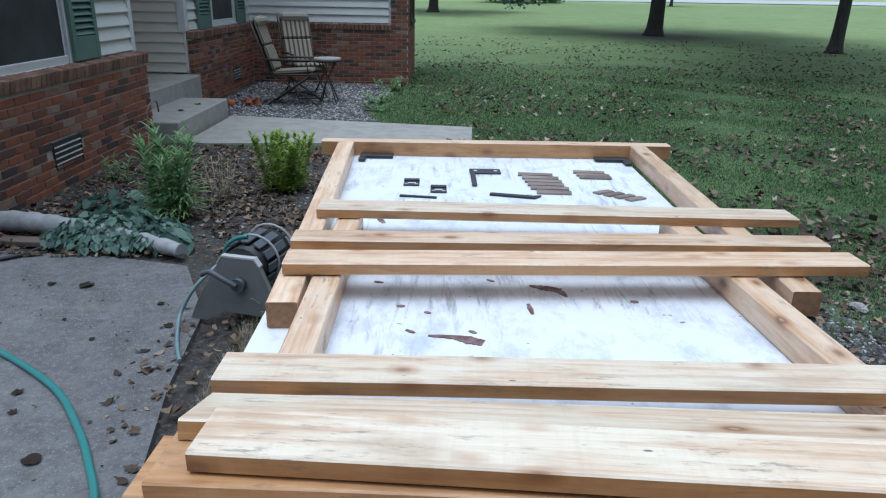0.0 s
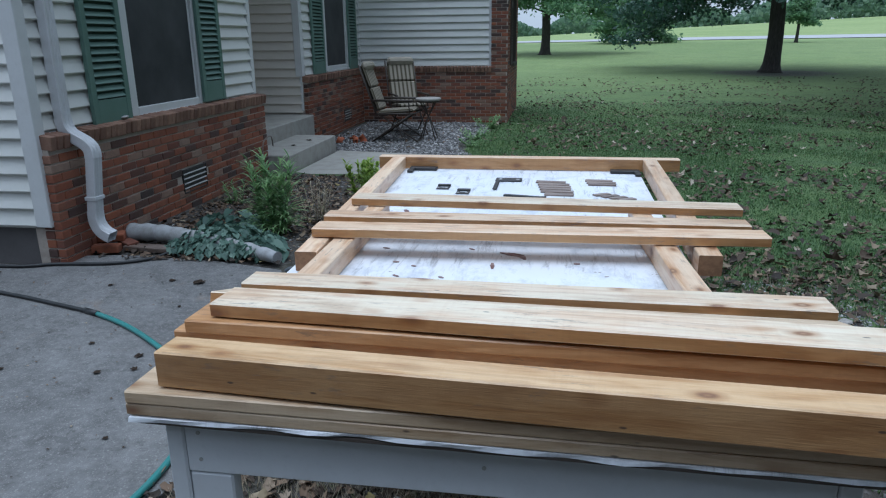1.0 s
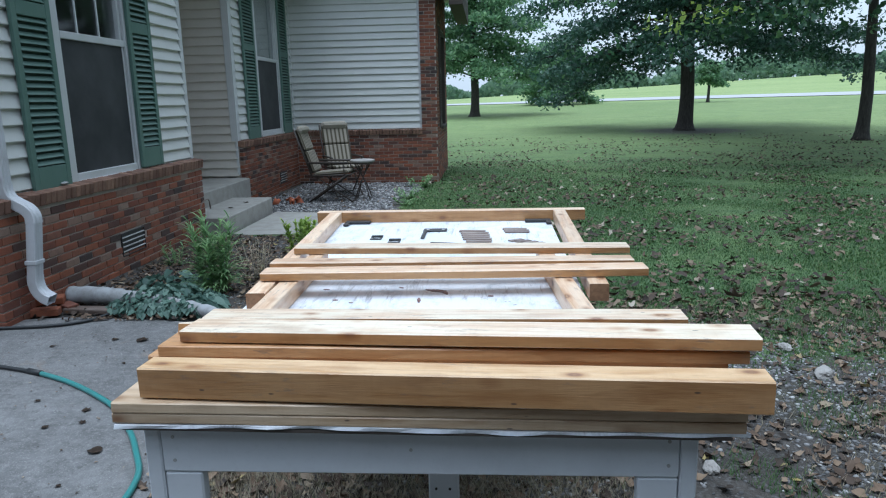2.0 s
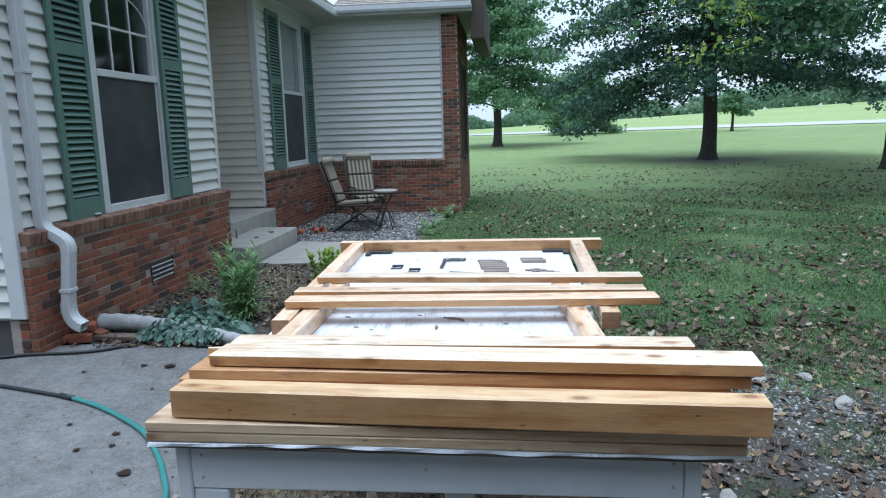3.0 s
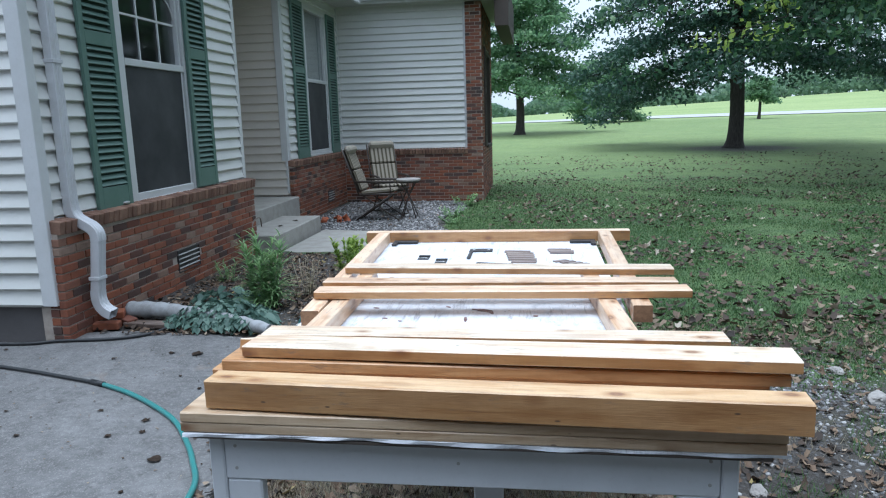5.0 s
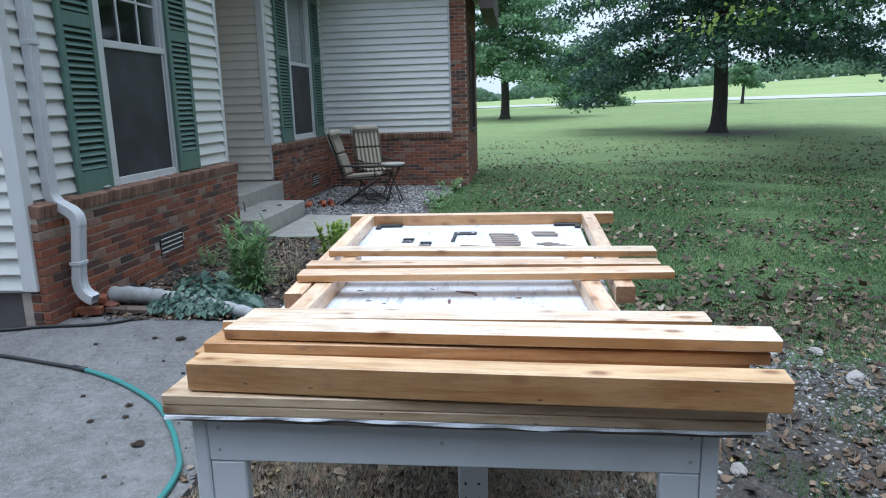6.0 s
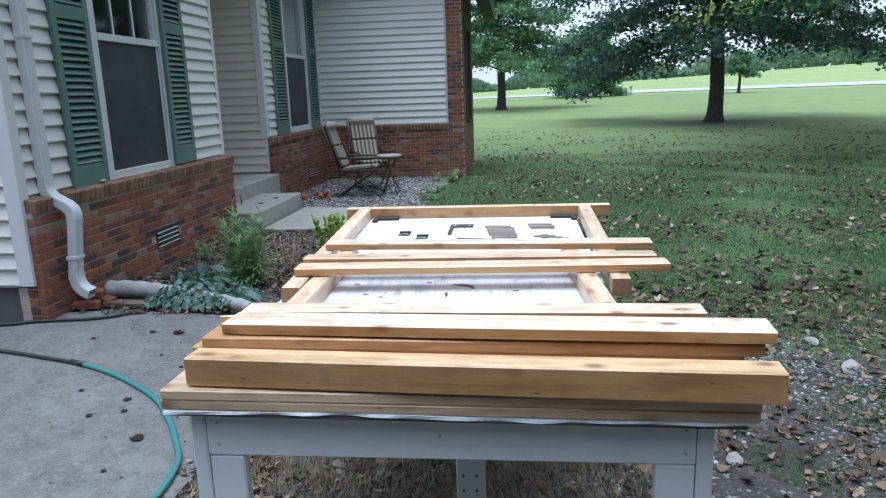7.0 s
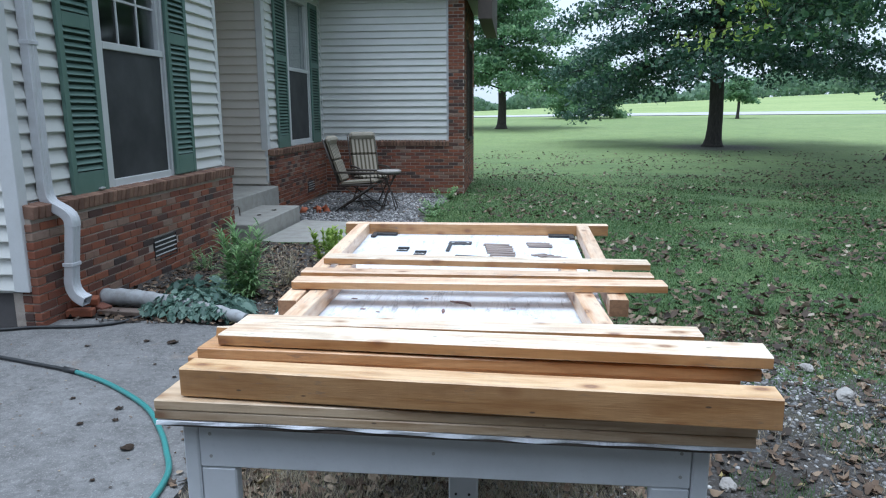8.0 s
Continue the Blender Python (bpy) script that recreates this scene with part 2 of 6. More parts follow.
def concrete_mat():
    m = Mat("worn_concrete", 0.9)
    co = m.world_co()
    big, mid = m.noise(co, 0.9, 5, 0.65), m.noise(co, 7, 6, 0.7)
    c = m.mix(m.span(big, 0.35, 0.65), (0.208, 0.206, 0.203), (0.128, 0.126, 0.124))
    c = m.mix(m.span(mid, 0.42, 0.66, 0, 0.7), c, (0.085, 0.082, 0.08))
    peb = m.cells(co, 95)
    c = m.mix(m.span(peb, 0.10, 0.3, 0.4, 0), c, (0.46, 0.45, 0.43))
    big_peb = m.cells(co, 42)
    c = m.mix(m.span(big_peb, 0.10, 0.24, 0.6, 0), c, m.mix(m.noise(co, 30, 2), (0.10, 0.095, 0.09), (0.52, 0.51, 0.49)))
    c = m.mix(m.span(m.noise(co, 26, 5, 0.75), 0.5, 0.66, 0, 0.5), c, (0.28, 0.275, 0.268))
    c = m.mix(m.span(m.noise(co, 17, 5, 0.75), 0.56, 0.68, 0, 0.6), c, (0.075, 0.07, 0.066))
    spk = m.noise(co, 220, 2)
    c = m.mix(m.span(spk, 0.6, 0.7, 0, 0.5), c, (0.12, 0.115, 0.11))
    stain = m.noise(co, 2.6, 4, 0.6, 1.0)
    c = m.mix(m.span(stain, 0.62, 0.72, 0, 0.4), c, (0.22, 0.17, 0.13))
    return m.done(c, m.math("ADD", spk, peb), 0.003)


CONCRETE = concrete_mat()


def ground_mat():
    m = Mat("lawn_and_dirt", 0.95)
    co = m.world_co()
    big, mid, fine = m.noise(co, 0.35, 4), m.noise(co, 3.2, 5, 0.7), m.noise(co, 42, 4, 0.7)
    lawn = m.mix(m.span(big, 0.35, 0.65), (0.084, 0.150, 0.048), (0.125, 0.188, 0.058))
    lawn = m.mix(m.span(mid, 0.4, 0.7, 0, 0.6), lawn, (0.050, 0.108, 0.036))
    patch = m.noise(m.coords((0.5, 1.0, 1), space=co), 1.1, 4, 0.6)
    lawn = m.mix(m.span(patch, 0.45, 0.62, 0, 0.65), lawn, (0.042, 0.090, 0.034))
    lawn = m.mix(m.span(fine, 0.45, 0.7, 0, 0.5), lawn, (0.12, 0.18, 0.075))
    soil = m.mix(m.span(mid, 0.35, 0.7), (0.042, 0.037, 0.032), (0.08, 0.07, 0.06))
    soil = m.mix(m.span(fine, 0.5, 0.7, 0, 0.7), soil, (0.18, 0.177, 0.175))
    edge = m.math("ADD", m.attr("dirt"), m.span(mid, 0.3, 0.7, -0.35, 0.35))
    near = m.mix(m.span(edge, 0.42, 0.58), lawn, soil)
    # pale field colour, also mixed into the open lawn as painted sunlight
    field_and_lit_lawn = m.mix(m.span(m.noise(co, 0.06, 4), 0.35, 0.65), (0.28, 0.36, 0.125), (0.35, 0.42, 0.165))
    field_and_lit_lawn = m.mix(m.span(m.noise(co, 0.7, 5, 0.7), 0.42, 0.68, 0, 0.5), field_and_lit_lawn, (0.17, 0.26, 0.10))
    c = m.mix(m.attr("field_and_lit_lawn"), near, field_and_lit_lawn)
    tuft = m.noise(m.coords((1, 0.45, 1), space=co), 7.0, 5, 0.75)
    c = m.mix(m.span(tuft, 0.50, 0.68, 0, 0.5), c, m.mix(0.55, c, (0.02, 0.035, 0.012), "MULTIPLY"))
    c = m.mix(m.span(m.noise(co, 1.7, 5, 0.7), 0.52, 0.68, 0, 0.3), c, (0.10, 0.105, 0.05))
    return m.done(c, m.math("ADD", fine, mid), 0.02)


GROUND = ground_mat()


def leafy(name, stops, rough=0.55, through_light=0.35):
    m = Mat(name, rough)
    c = m.ramp(m.island(), stops)
    mat = m.done(c)
    tr = m.n.new("ShaderNodeBsdfTranslucent")
    m.l.new(c, tr.inputs["Color"])
    mx = m.n.new("ShaderNodeMixShader")
    mx.inputs[0].default_value = through_light
    out = m.n["Material Output"]
    m.l.new(m.b.outputs[0], mx.inputs[1])
    m.l.new(tr.outputs[0], mx.inputs[2])
    m.l.new(mx.outputs[0], out.inputs["Surface"])
    return mat


GRASS = leafy("grass_blade", [(0, (0.045, 0.105, 0.034)), (0.5, (0.072, 0.145, 0.044)), (0.85, (0.11, 0.19, 0.056)), (1, (0.17, 0.18, 0.085))])
DRY_GRASS = leafy("dry_grass_blade", [(0, (0.26, 0.22, 0.15)), (0.65, (0.45, 0.39, 0.29)), (0.9, (0.36, 0.32, 0.22)), (1, (0.16, 0.20, 0.08))])
OAK_LEAF = leafy("dark_oak_leaf", [(0, (0.032, 0.075, 0.054)), (0.6, (0.058, 0.125, 0.085)), (1, (0.10, 0.185, 0.12))], 0.4, 0.3)
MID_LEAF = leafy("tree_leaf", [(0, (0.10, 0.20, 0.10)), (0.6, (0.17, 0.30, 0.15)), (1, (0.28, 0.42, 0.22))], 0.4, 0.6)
# distance haze is painted into this pale leaf colour
HAZY_LEAF = leafy("hazy_far_wood_leaf", [(0, (0.13, 0.22, 0.14)), (0.6, (0.19, 0.30, 0.19)), (1, (0.28, 0.39, 0.25))], 0.6, 0.5)
MAPLE_LEAF = leafy("maple_leaf", [(0, (0.035, 0.085, 0.052)), (0.5, (0.06, 0.135, 0.070)), (0.85, (0.095, 0.19, 0.085)), (1, (0.15, 0.25, 0.10))], 0.4, 0.4)
LILY_LEAF = leafy("plant_leaf", [(0, (0.15, 0.27, 0.12)), (0.6, (0.29, 0.46, 0.20)), (1, (0.48, 0.62, 0.32))], 0.5, 0.45)
BRIGHT_LEAF = leafy("yellow_green_leaf", [(0, (0.24, 0.36, 0.075)), (0.6, (0.37, 0.50, 0.11)), (1, (0.52, 0.61, 0.16))], 0.5, 0.5)
BLUE_LEAF = leafy("blue_green_leaf", [(0, (0.06, 0.12, 0.095)), (0.6, (0.12, 0.205, 0.16)), (1, (0.25, 0.36, 0.29))])
FALLEN = leafy("fallen_leaf", [(0, (0.03, 0.023, 0.018)), (0.35, (0.08, 0.054, 0.037)), (0.65, (0.16, 0.105, 0.068)), (0.88, (0.24, 0.17, 0.11)), (0.97, (0.34, 0.27, 0.20)), (1, (0.30, 0.24, 0.08))], 0.8, 0.1)
LAWN_LEAF = leafy("lawn_leaf", [(0, (0.030, 0.023, 0.018)), (0.4, (0.07, 0.048, 0.032)), (0.75, (0.125, 0.088, 0.056)), (0.92, (0.25, 0.195, 0.13)), (1, (0.42, 0.37, 0.29))], 0.8, 0.1)


def pebble_mat():
    m = Mat("gravel_stone", 0.85)
    c = m.ramp(m.island(), [(0, (0.055, 0.053, 0.052)), (0.4, (0.145, 0.142, 0.142)), (0.8, (0.27, 0.265, 0.262)), (1, (0.50, 0.49, 0.47))])
    return m.done(c, m.noise(m.world_co(), 120, 3), 0.002)


PEBBLE = pebble_mat()


def bark_mat():
    m = Mat("tree_bark", 0.95)
    co = m.world_co()
    n = m.noise(m.coords((7, 7, 1.4), space=co), 2.5, 6, 0.7, 0.5)
    c = m.ramp(n, [(0.3, (0.020, 0.018, 0.016)), (0.55, (0.05, 0.044, 0.038)), (0.8, (0.095, 0.085, 0.072))])
    return m.done(c, n, 0.03)


BARK = bark_mat()


def shingle_mat():
    m = Mat("weathered_shingle", 0.95)
    co = m.world_co()
    c = m.mix(m.span(m.noise(co, 5, 5), 0.35, 0.7), (0.30, 0.27, 0.24), (0.46, 0.42, 0.37))
    return m.done(c, m.noise(co, 90, 2), 0.003)


SHINGLE = shingle_mat()


def stripe_mat():
    m = Mat("striped_cushion_cloth", 0.9)
    w = m.n.new("ShaderNodeTexWave")
    w.wave_type, w.bands_direction = "BANDS", "Y"
    w.inputs["Scale"].default_value = 4.4
    m.put(w.inputs["Vector"], m.co)
    c = m.ramp(w.outputs["Fac"], [(0.25, (0.085, 0.072, 0.045)), (0.42, (0.24, 0.21, 0.165)), (0.7, (0.31, 0.275, 0.22))])
    f = m.noise(m.co, 120, 2)
    return m.done(c, f, 0.001)


STRIPES = stripe_mat()
CUSHION = paint_mat("cream_cushion_cloth", (0.32, 0.29, 0.235), (0.19, 0.165, 0.125), 0.5, 0.9, 10)


# ---- shape helpers ----
def add_box(bm, x0, x1, y0, y1, z0, z1, m=None, bevel=0.0):
    v = bmesh.ops.create_cube(bm, size=1.0)["verts"]
    bmesh.ops.scale(bm, verts=v, vec=(x1 - x0, y1 - y0, z1 - z0))
    bmesh.ops.translate(bm, verts=v, vec=((x0 + x1) / 2, (y0 + y1) / 2, (z0 + z1) / 2))
    if bevel:
        edges = list({e for a in v for e in a.link_edges})
        r = bmesh.ops.bevel(bm, geom=edges, offset=bevel, segments=1, affect="EDGES")
        v = r["verts"]
    if m is not None:
        bmesh.ops.transform(bm, verts=list({a for a in v}), matrix=m)
    return v


def add_tube(bm, pts, radii, seg=10, caps=True):
    pts = [Vector(p) for p in pts]
    if not isinstance(radii, (list, tuple)):
        radii = [radii] * len(pts)
    up, rings = None, []
    for i, p in enumerate(pts):
        d = (pts[min(i + 1, len(pts) - 1)] - pts[max(i - 1, 0)]).normalized()
        if up is None:
            up = d.orthogonal().normalized()
        up = (up - d * up.dot(d)).normalized()
        side = d.cross(up)
        rings.append([bm.verts.new(p + (up * math.cos(a) + side * math.sin(a)) * radii[i]) for a in (2 * math.pi * k / seg for k in range(seg))])
    for a, b in zip(rings, rings[1:]):
        for k in range(seg):
            bm.faces.new((a[k], a[(k + 1) % seg], b[(k + 1) % seg], b[k])).smooth = True
    if caps:
        bm.faces.new(rings[0][::-1])
        bm.faces.new(rings[-1])


def smooth_line(pts, n=8):
    p = [Vector(q) for q in pts]
    out = []
    for i in range(len(p) - 1):
        a, b, c, d = p[max(i - 1, 0)], p[i], p[i + 1], p[min(i + 2, len(p) - 1)]
        for k in range(n):
            t = k / n
            out.append(0.5 * ((2 * b) + (c - a) * t + (2 * a - 5 * b + 4 * c - d) * t * t + (3 * b - a - 3 * c + d) * t ** 3))
    return out + [p[-1]]


def add_prism(bm, outline, lo, hi, axis="z"):
    """A flat outline of (a, b) drawn out along one axis."""
    def at(a, b, c):
        return (a, b, c) if axis == "z" else (a, c, b) if axis == "y" else (c, a, b)
    one = [bm.verts.new(at(a, b, lo)) for a, b in outline]
    two = [bm.verts.new(at(a, b, hi)) for a, b in outline]
    bm.faces.new(one[::-1])
    bm.faces.new(two)
    n = len(outline)
    for i in range(n):
        bm.faces.new((one[i], one[(i + 1) % n], two[(i + 1) % n], two[i]))
    bmesh.ops.recalc_face_normals(bm, faces=bm.faces)


def mesh_of(name, bm, mat):
    me = bpy.data.meshes.new(name)
    bm.to_mesh(me)
    bm.free()
    me.materials.append(mat)
    return me


def part(name, bm, mat, parent, label="", m=None):
    me = mesh_of(name, bm, mat) if isinstance(bm, bmesh.types.BMesh) else bm
    ob = new(name, me)
    ob.parent = parent
    if m is not None:
        ob.matrix_basis = m
    return tagged(ob, label)


def thing(name, label, category, group="", m=None, bm=None, mat=None, kind=""):
    ob = new(name, mesh_of(name, bm, mat) if bm is not None else None)
    if m is not None:
        ob.matrix_basis = m
    return tagged(ob, label, category, group, kind)


def box_part(name, mat, parent, dims, bevel=0.0, label="", m=None):
    bm = bmesh.new()
    add_box(bm, *dims, bevel=bevel)
    return part(name, bm, mat, parent, label, m)


def raw_mesh(name, verts, faces, mat):
    """A mesh from arrays of vertices and of faces that all have the same number of corners."""
    me = bpy.data.meshes.new(name)
    k = faces.shape[1]
    me.vertices.add(len(verts))
    me.vertices.foreach_set("co", np.asarray(verts, np.float32).ravel())
    me.loops.add(faces.size)
    me.loops.foreach_set("vertex_index", np.asarray(faces, np.int32).ravel())
    me.polygons.add(len(faces))
    me.polygons.foreach_set("loop_start", np.arange(0, faces.size, k, dtype=np.int32))
    me.update(calc_edges=True)
    me.materials.append(mat)
    return me


rng = np.random.default_rng(7)


def leaf_cloud(name, centres, size, mat, aspect=0.55, flat=0.0, droop=0.0, fold=0.25):
    """Many small folded leaves, each of four corners and a mid-rib, at the centres."""
    n = len(centres)
    d = rng.normal(size=(n, 3))
    d[:, 2] = d[:, 2] * (1 - flat) - droop
    d /= np.linalg.norm(d, axis=1)[:, None]
    u = rng.normal(size=(n, 3)) * (1 - flat) + np.array((0, 0, 1.0)) * flat * 2
    w = np.cross(d, u)
    w /= np.linalg.norm(w, axis=1)[:, None] + 1e-9
    nn = np.cross(w, d)
    s = (size * rng.uniform(0.6, 1.35, n))[:, None]
    c = np.asarray(centres)
    a, b = c - d * s * 0.5, c + d * s * 0.5
    l, r = c + w * s * aspect * 0.5 + nn * s * fold * 0.3, c - w * s * aspect * 0.5 + nn * s * fold * 0.3
    verts = np.stack([a, l, b, r], 1).reshape(-1, 3)
    i = np.arange(n)[:, None] * 4
    faces = np.concatenate([i + np.array([0, 1, 2]), i + np.array([0, 2, 3])], 1).reshape(-1, 3)
    return raw_mesh(name, verts, faces, mat)


def litter_cloud(name, centres, size, mat, tip=0.28):
    """Fallen leaves with a lobed outline, each curled and tipped in its own way."""
    n = len(centres)
    t = np.linspace(0, 2 * math.pi, 10, endpoint=False)
    lobes = 0.33 + 0.11 * np.abs(np.cos(2.5 * t)) + rng.uniform(-0.13, 0.10, (n, 10))
    px, py = lobes * 1.35 * np.cos(t), lobes * np.sin(t) * rng.uniform(0.6, 1.0, (n, 1))
    curl, cup, twist = rng.uniform(-0.3, 2.4, (n, 1)), rng.uniform(-0.4, 1.2, (n, 1)), rng.normal(0, 0.8, (n, 1))
    pz = curl * py ** 2 + cup * px ** 2 + twist * px * py
    local = np.concatenate([np.stack([px, py, pz], -1), np.zeros((n, 1, 3))], 1) * (size * rng.uniform(0.45, 1.3, n))[:, None, None]
    a, b, c = rng.uniform(0, 2 * math.pi, n), rng.normal(0, tip, n), rng.normal(0, tip, n)
    x, y, z = local[..., 0], local[..., 1], local[..., 2]
    y, z = y * np.cos(b)[:, None] - z * np.sin(b)[:, None], y * np.sin(b)[:, None] + z * np.cos(b)[:, None]
    x, z = x * np.cos(c)[:, None] - z * np.sin(c)[:, None], x * np.sin(c)[:, None] + z * np.cos(c)[:, None]
    x, y = x * np.cos(a)[:, None] - y * np.sin(a)[:, None], x * np.sin(a)[:, None] + y * np.cos(a)[:, None]
    z = z - z.min(1, keepdims=True)
    verts = (np.stack([x, y, z], -1) + np.asarray(centres)[:, None]).reshape(-1, 3)
    base = np.arange(n)[:, None, None] * 11
    fan = np.array([(10, k, (k + 1) % 10) for k in range(10)])
    return raw_mesh(name, verts, (fan[None] + base).reshape(-1, 3), mat)


# ---- ground ----
def ramp01(v, a, b):
    return np.clip((v - a) / (b - a), 0, 1)


def ground_z(x, y):
    x, y = np.asarray(x, float), np.asarray(y, float)
    z = -0.13 * ramp01(y, 4.5, 11) * (1 - ramp01(y, 18, 32))
    rise = 0.02 + 0.00028 * np.clip(x, -30, 120)
    z = z + rise * (np.clip(y, 35, 85) - 35)
    z = z + (0.008 + 0.00022 * np.clip(x, -30, 150)) * np.clip(y - 85, 0, 130)
    return z


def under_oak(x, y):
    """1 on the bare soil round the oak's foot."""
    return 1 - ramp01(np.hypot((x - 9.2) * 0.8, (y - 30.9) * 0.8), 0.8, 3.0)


def dirt_at(x, y):
    """1 on bare soil and gravel, 0 on lawn."""
    x, y = np.asarray(x, float), np.asarray(y, float)
    yard = (1 - ramp01(y, 2.6, 3.7)) * (1 - ramp01(x, 4.0, 6.0))
    strip = (1 - ramp01(y, 5.2, 6.6)) * (1 - ramp01(x, 0.1, 0.9))
    bed = (1 - ramp01(y, 7.4, 7.8)) * (1 - ramp01(x, -1.0, -0.3))
    porch = ramp01(y, 8.5, 8.8) * (1 - ramp01(y, 13.5, 14)) * (1 - ramp01(x, -1.2, -0.9))
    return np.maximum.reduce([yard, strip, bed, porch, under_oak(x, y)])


def grid_line(stops):
    out = []
    for (a, b, step) in stops:
        out.append(np.arange(a, b, step))
    return np.concatenate(out + [np.array([stops[-1][1]])])


gx = grid_line([(-400, -40, 40), (-40, -6, 2), (-6, 8, 0.2), (8, 40, 1), (40, 400, 30)])
gy = grid_line([(-60, -6, 6), (-6, 16, 0.2), (16, 40, 0.8), (40, 100, 3), (100, 240, 10), (240, 1500, 210)])
GX, GY = np.meshgrid(gx, gy)
gz = ground_z(GX, GY) + 0.012 * np.sin(GX * 2.1 + GY) * np.cos(GY * 1.7) * ramp01(np.abs(GX - 0.2), 1.6, 3.0)
gz = np.where((GX < -0.9) & (GY < 4.2), -0.03, gz)
nx, ny = len(gx), len(gy)
idx = np.arange(nx * ny).reshape(ny, nx)
quads = np.stack([idx[:-1, :-1], idx[:-1, 1:], idx[1:, 1:], idx[1:, :-1]], -1).reshape(-1, 4)
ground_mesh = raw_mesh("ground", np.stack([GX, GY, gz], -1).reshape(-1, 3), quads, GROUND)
# from y 12 on the lawn is paled as sunlit; past the road, field
for key, values in (("dirt", dirt_at(GX, GY)), ("field_and_lit_lawn", (0.6 * ramp01(GY, 12, 34) - 0.05 * ramp01(GY + 0.1 * GX, 36, 62) + 0.45 * ramp01(GY + 0.22 * GX, 74, 80)) * (1 - 0.9 * under_oak(GX, GY)))):
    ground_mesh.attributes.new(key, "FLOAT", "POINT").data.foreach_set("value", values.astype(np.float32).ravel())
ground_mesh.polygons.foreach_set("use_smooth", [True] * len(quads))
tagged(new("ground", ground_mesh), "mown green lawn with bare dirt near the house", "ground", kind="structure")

# the road across the far side of the lawn
rx = np.linspace(-150, 220, 120)
rv = []
for off in (-4.5, 4.5):
    ry = 84 - 0.22 * rx + off
    rv.append(np.stack([rx, ry, ground_z(rx, ry) + 0.06], -1))
rv = np.concatenate(rv)
ri = np.arange(119)
road_mesh = raw_mesh("road", rv, np.stack([ri, ri + 1, ri + 121, ri + 120], -1), paint_mat("pale_road", (0.46, 0.46, 0.46), (0.38, 0.38, 0.37), 0.4, 0.9, 0.4))
tagged(new("road", road_mesh), "pale grey road beyond the lawn", "road", kind="structure")

bm = bmesh.new()
add_prism(bm, [(-1.0, -9), (-0.98, 1.8), (-1.12, 2.5), (-1.2, 3.2), (-1.5, 3.85), (-2.0, 3.98), (-2.8, 4.05), (-3.09, 4.0), (-3.16, 3.74), (-12, 3.74), (-12, -9)], -0.12, 0.0)
tagged(new("driveway", mesh_of("driveway", bm, CONCRETE)), "worn grey concrete driveway with scattered leaves", "driveway", kind="structure")
bm = bmesh.new()
add_prism(bm, [(-2.84, 7.62), (0.36, 7.93), (0.41, 8.93), (-2.82, 9.5)], -0.2, -0.055)
tagged(new("pavement", mesh_of("pavement", bm, STEP_STONE)), "grey concrete front walk beside the steps", "pavement", kind="structure")
# ---- house ----
def brick_mesh(name, along="y"):
    bm = bmesh.new()
    d = (0.06, 0.193, 0.057) if along == "y" else (0.193, 0.06, 0.057)
    add_box(bm, -d[0] / 2, d[0] / 2, -d[1] / 2, d[1] / 2, -d[2] / 2, d[2] / 2, bevel=0.004)
    return mesh_of(name, bm, BRICK)


BRICK_Y, BRICK_X = brick_mesh("brick_y", "y"), brick_mesh("brick_x", "x")
bm = bmesh.new()
add_box(bm, -0.06, 0.06, -0.029, 0.029, -0.05, 0.05, bevel=0.005)
CAP_Y = mesh_of("cap_brick_y", bm, CAP_BRICK)
bm = bmesh.new()
add_box(bm, -0.029, 0.029, -0.06, 0.06, -0.05, 0.05, bevel=0.005)
CAP_X = mesh_of("cap_brick_x", bm, CAP_BRICK)
COURSE, PITCH = 0.0677, 0.203


def lay_bricks(wall, along, face, a0, a1, z0, z1, holes=(), out=1):
    """Running bond on the face of a wall that runs along x or y, as pieces of that wall."""
    rows = int((z1 - z0) / COURSE)
    for r in range(rows):
        z = z0 + (r + 0.5) * COURSE
        a = a0 - (PITCH / 2 if r % 2 else 0)
        while a < a1 - 0.02:
            lo, hi = max(a, a0), min(a + PITCH - 0.01, a1)
            a += PITCH
            if hi - lo < 0.04 or any(h0 < (lo + hi) / 2 < h1 and k0 < z < k1 for h0, h1, k0, k1 in holes):
                continue
            k, jut = (hi - lo) / 0.193, random.uniform(-0.0025, 0.0025)
            if along == "y":
                m = Matrix.LocRotScale((face - out * (0.03 - jut), (lo + hi) / 2, z), Euler((0, 0, random.uniform(-0.006, 0.006))), (1, k, 1))
                part("brick", BRICK_Y, None, wall, "", m)
            else:
                m = Matrix.LocRotScale(((lo + hi) / 2, face - out * (0.03 - jut), z), Euler((0, 0, random.uniform(-0.006, 0.006))), (k, 1, 1))
                part("brick", BRICK_X, None, wall, "", m)


def lay_cap(wall, along, face, a0, a1, z):
    """A sloping row of bricks on edge along the top of the brickwork."""
    n = int((a1 - a0) / 0.0685)
    for i in range(n):
        a = a0 + (i + 0.5) * (a1 - a0) / n
        if along == "y":
            part("cap_brick", CAP_Y, None, wall, "", Matrix.LocRotScale((face - 0.03 + random.uniform(-0.004, 0.004), a, z + random.uniform(-0.003, 0.003)), Euler((random.uniform(-0.03, 0.03), 0.16 + random.uniform(-0.03, 0.03), random.uniform(-0.03, 0.03))), None))
        else:
            part("cap_brick", CAP_X, None, wall, "", Matrix.LocRotScale((a, face + 0.03, z), Euler((0.16, 0, random.uniform(-0.02, 0.02))), None))


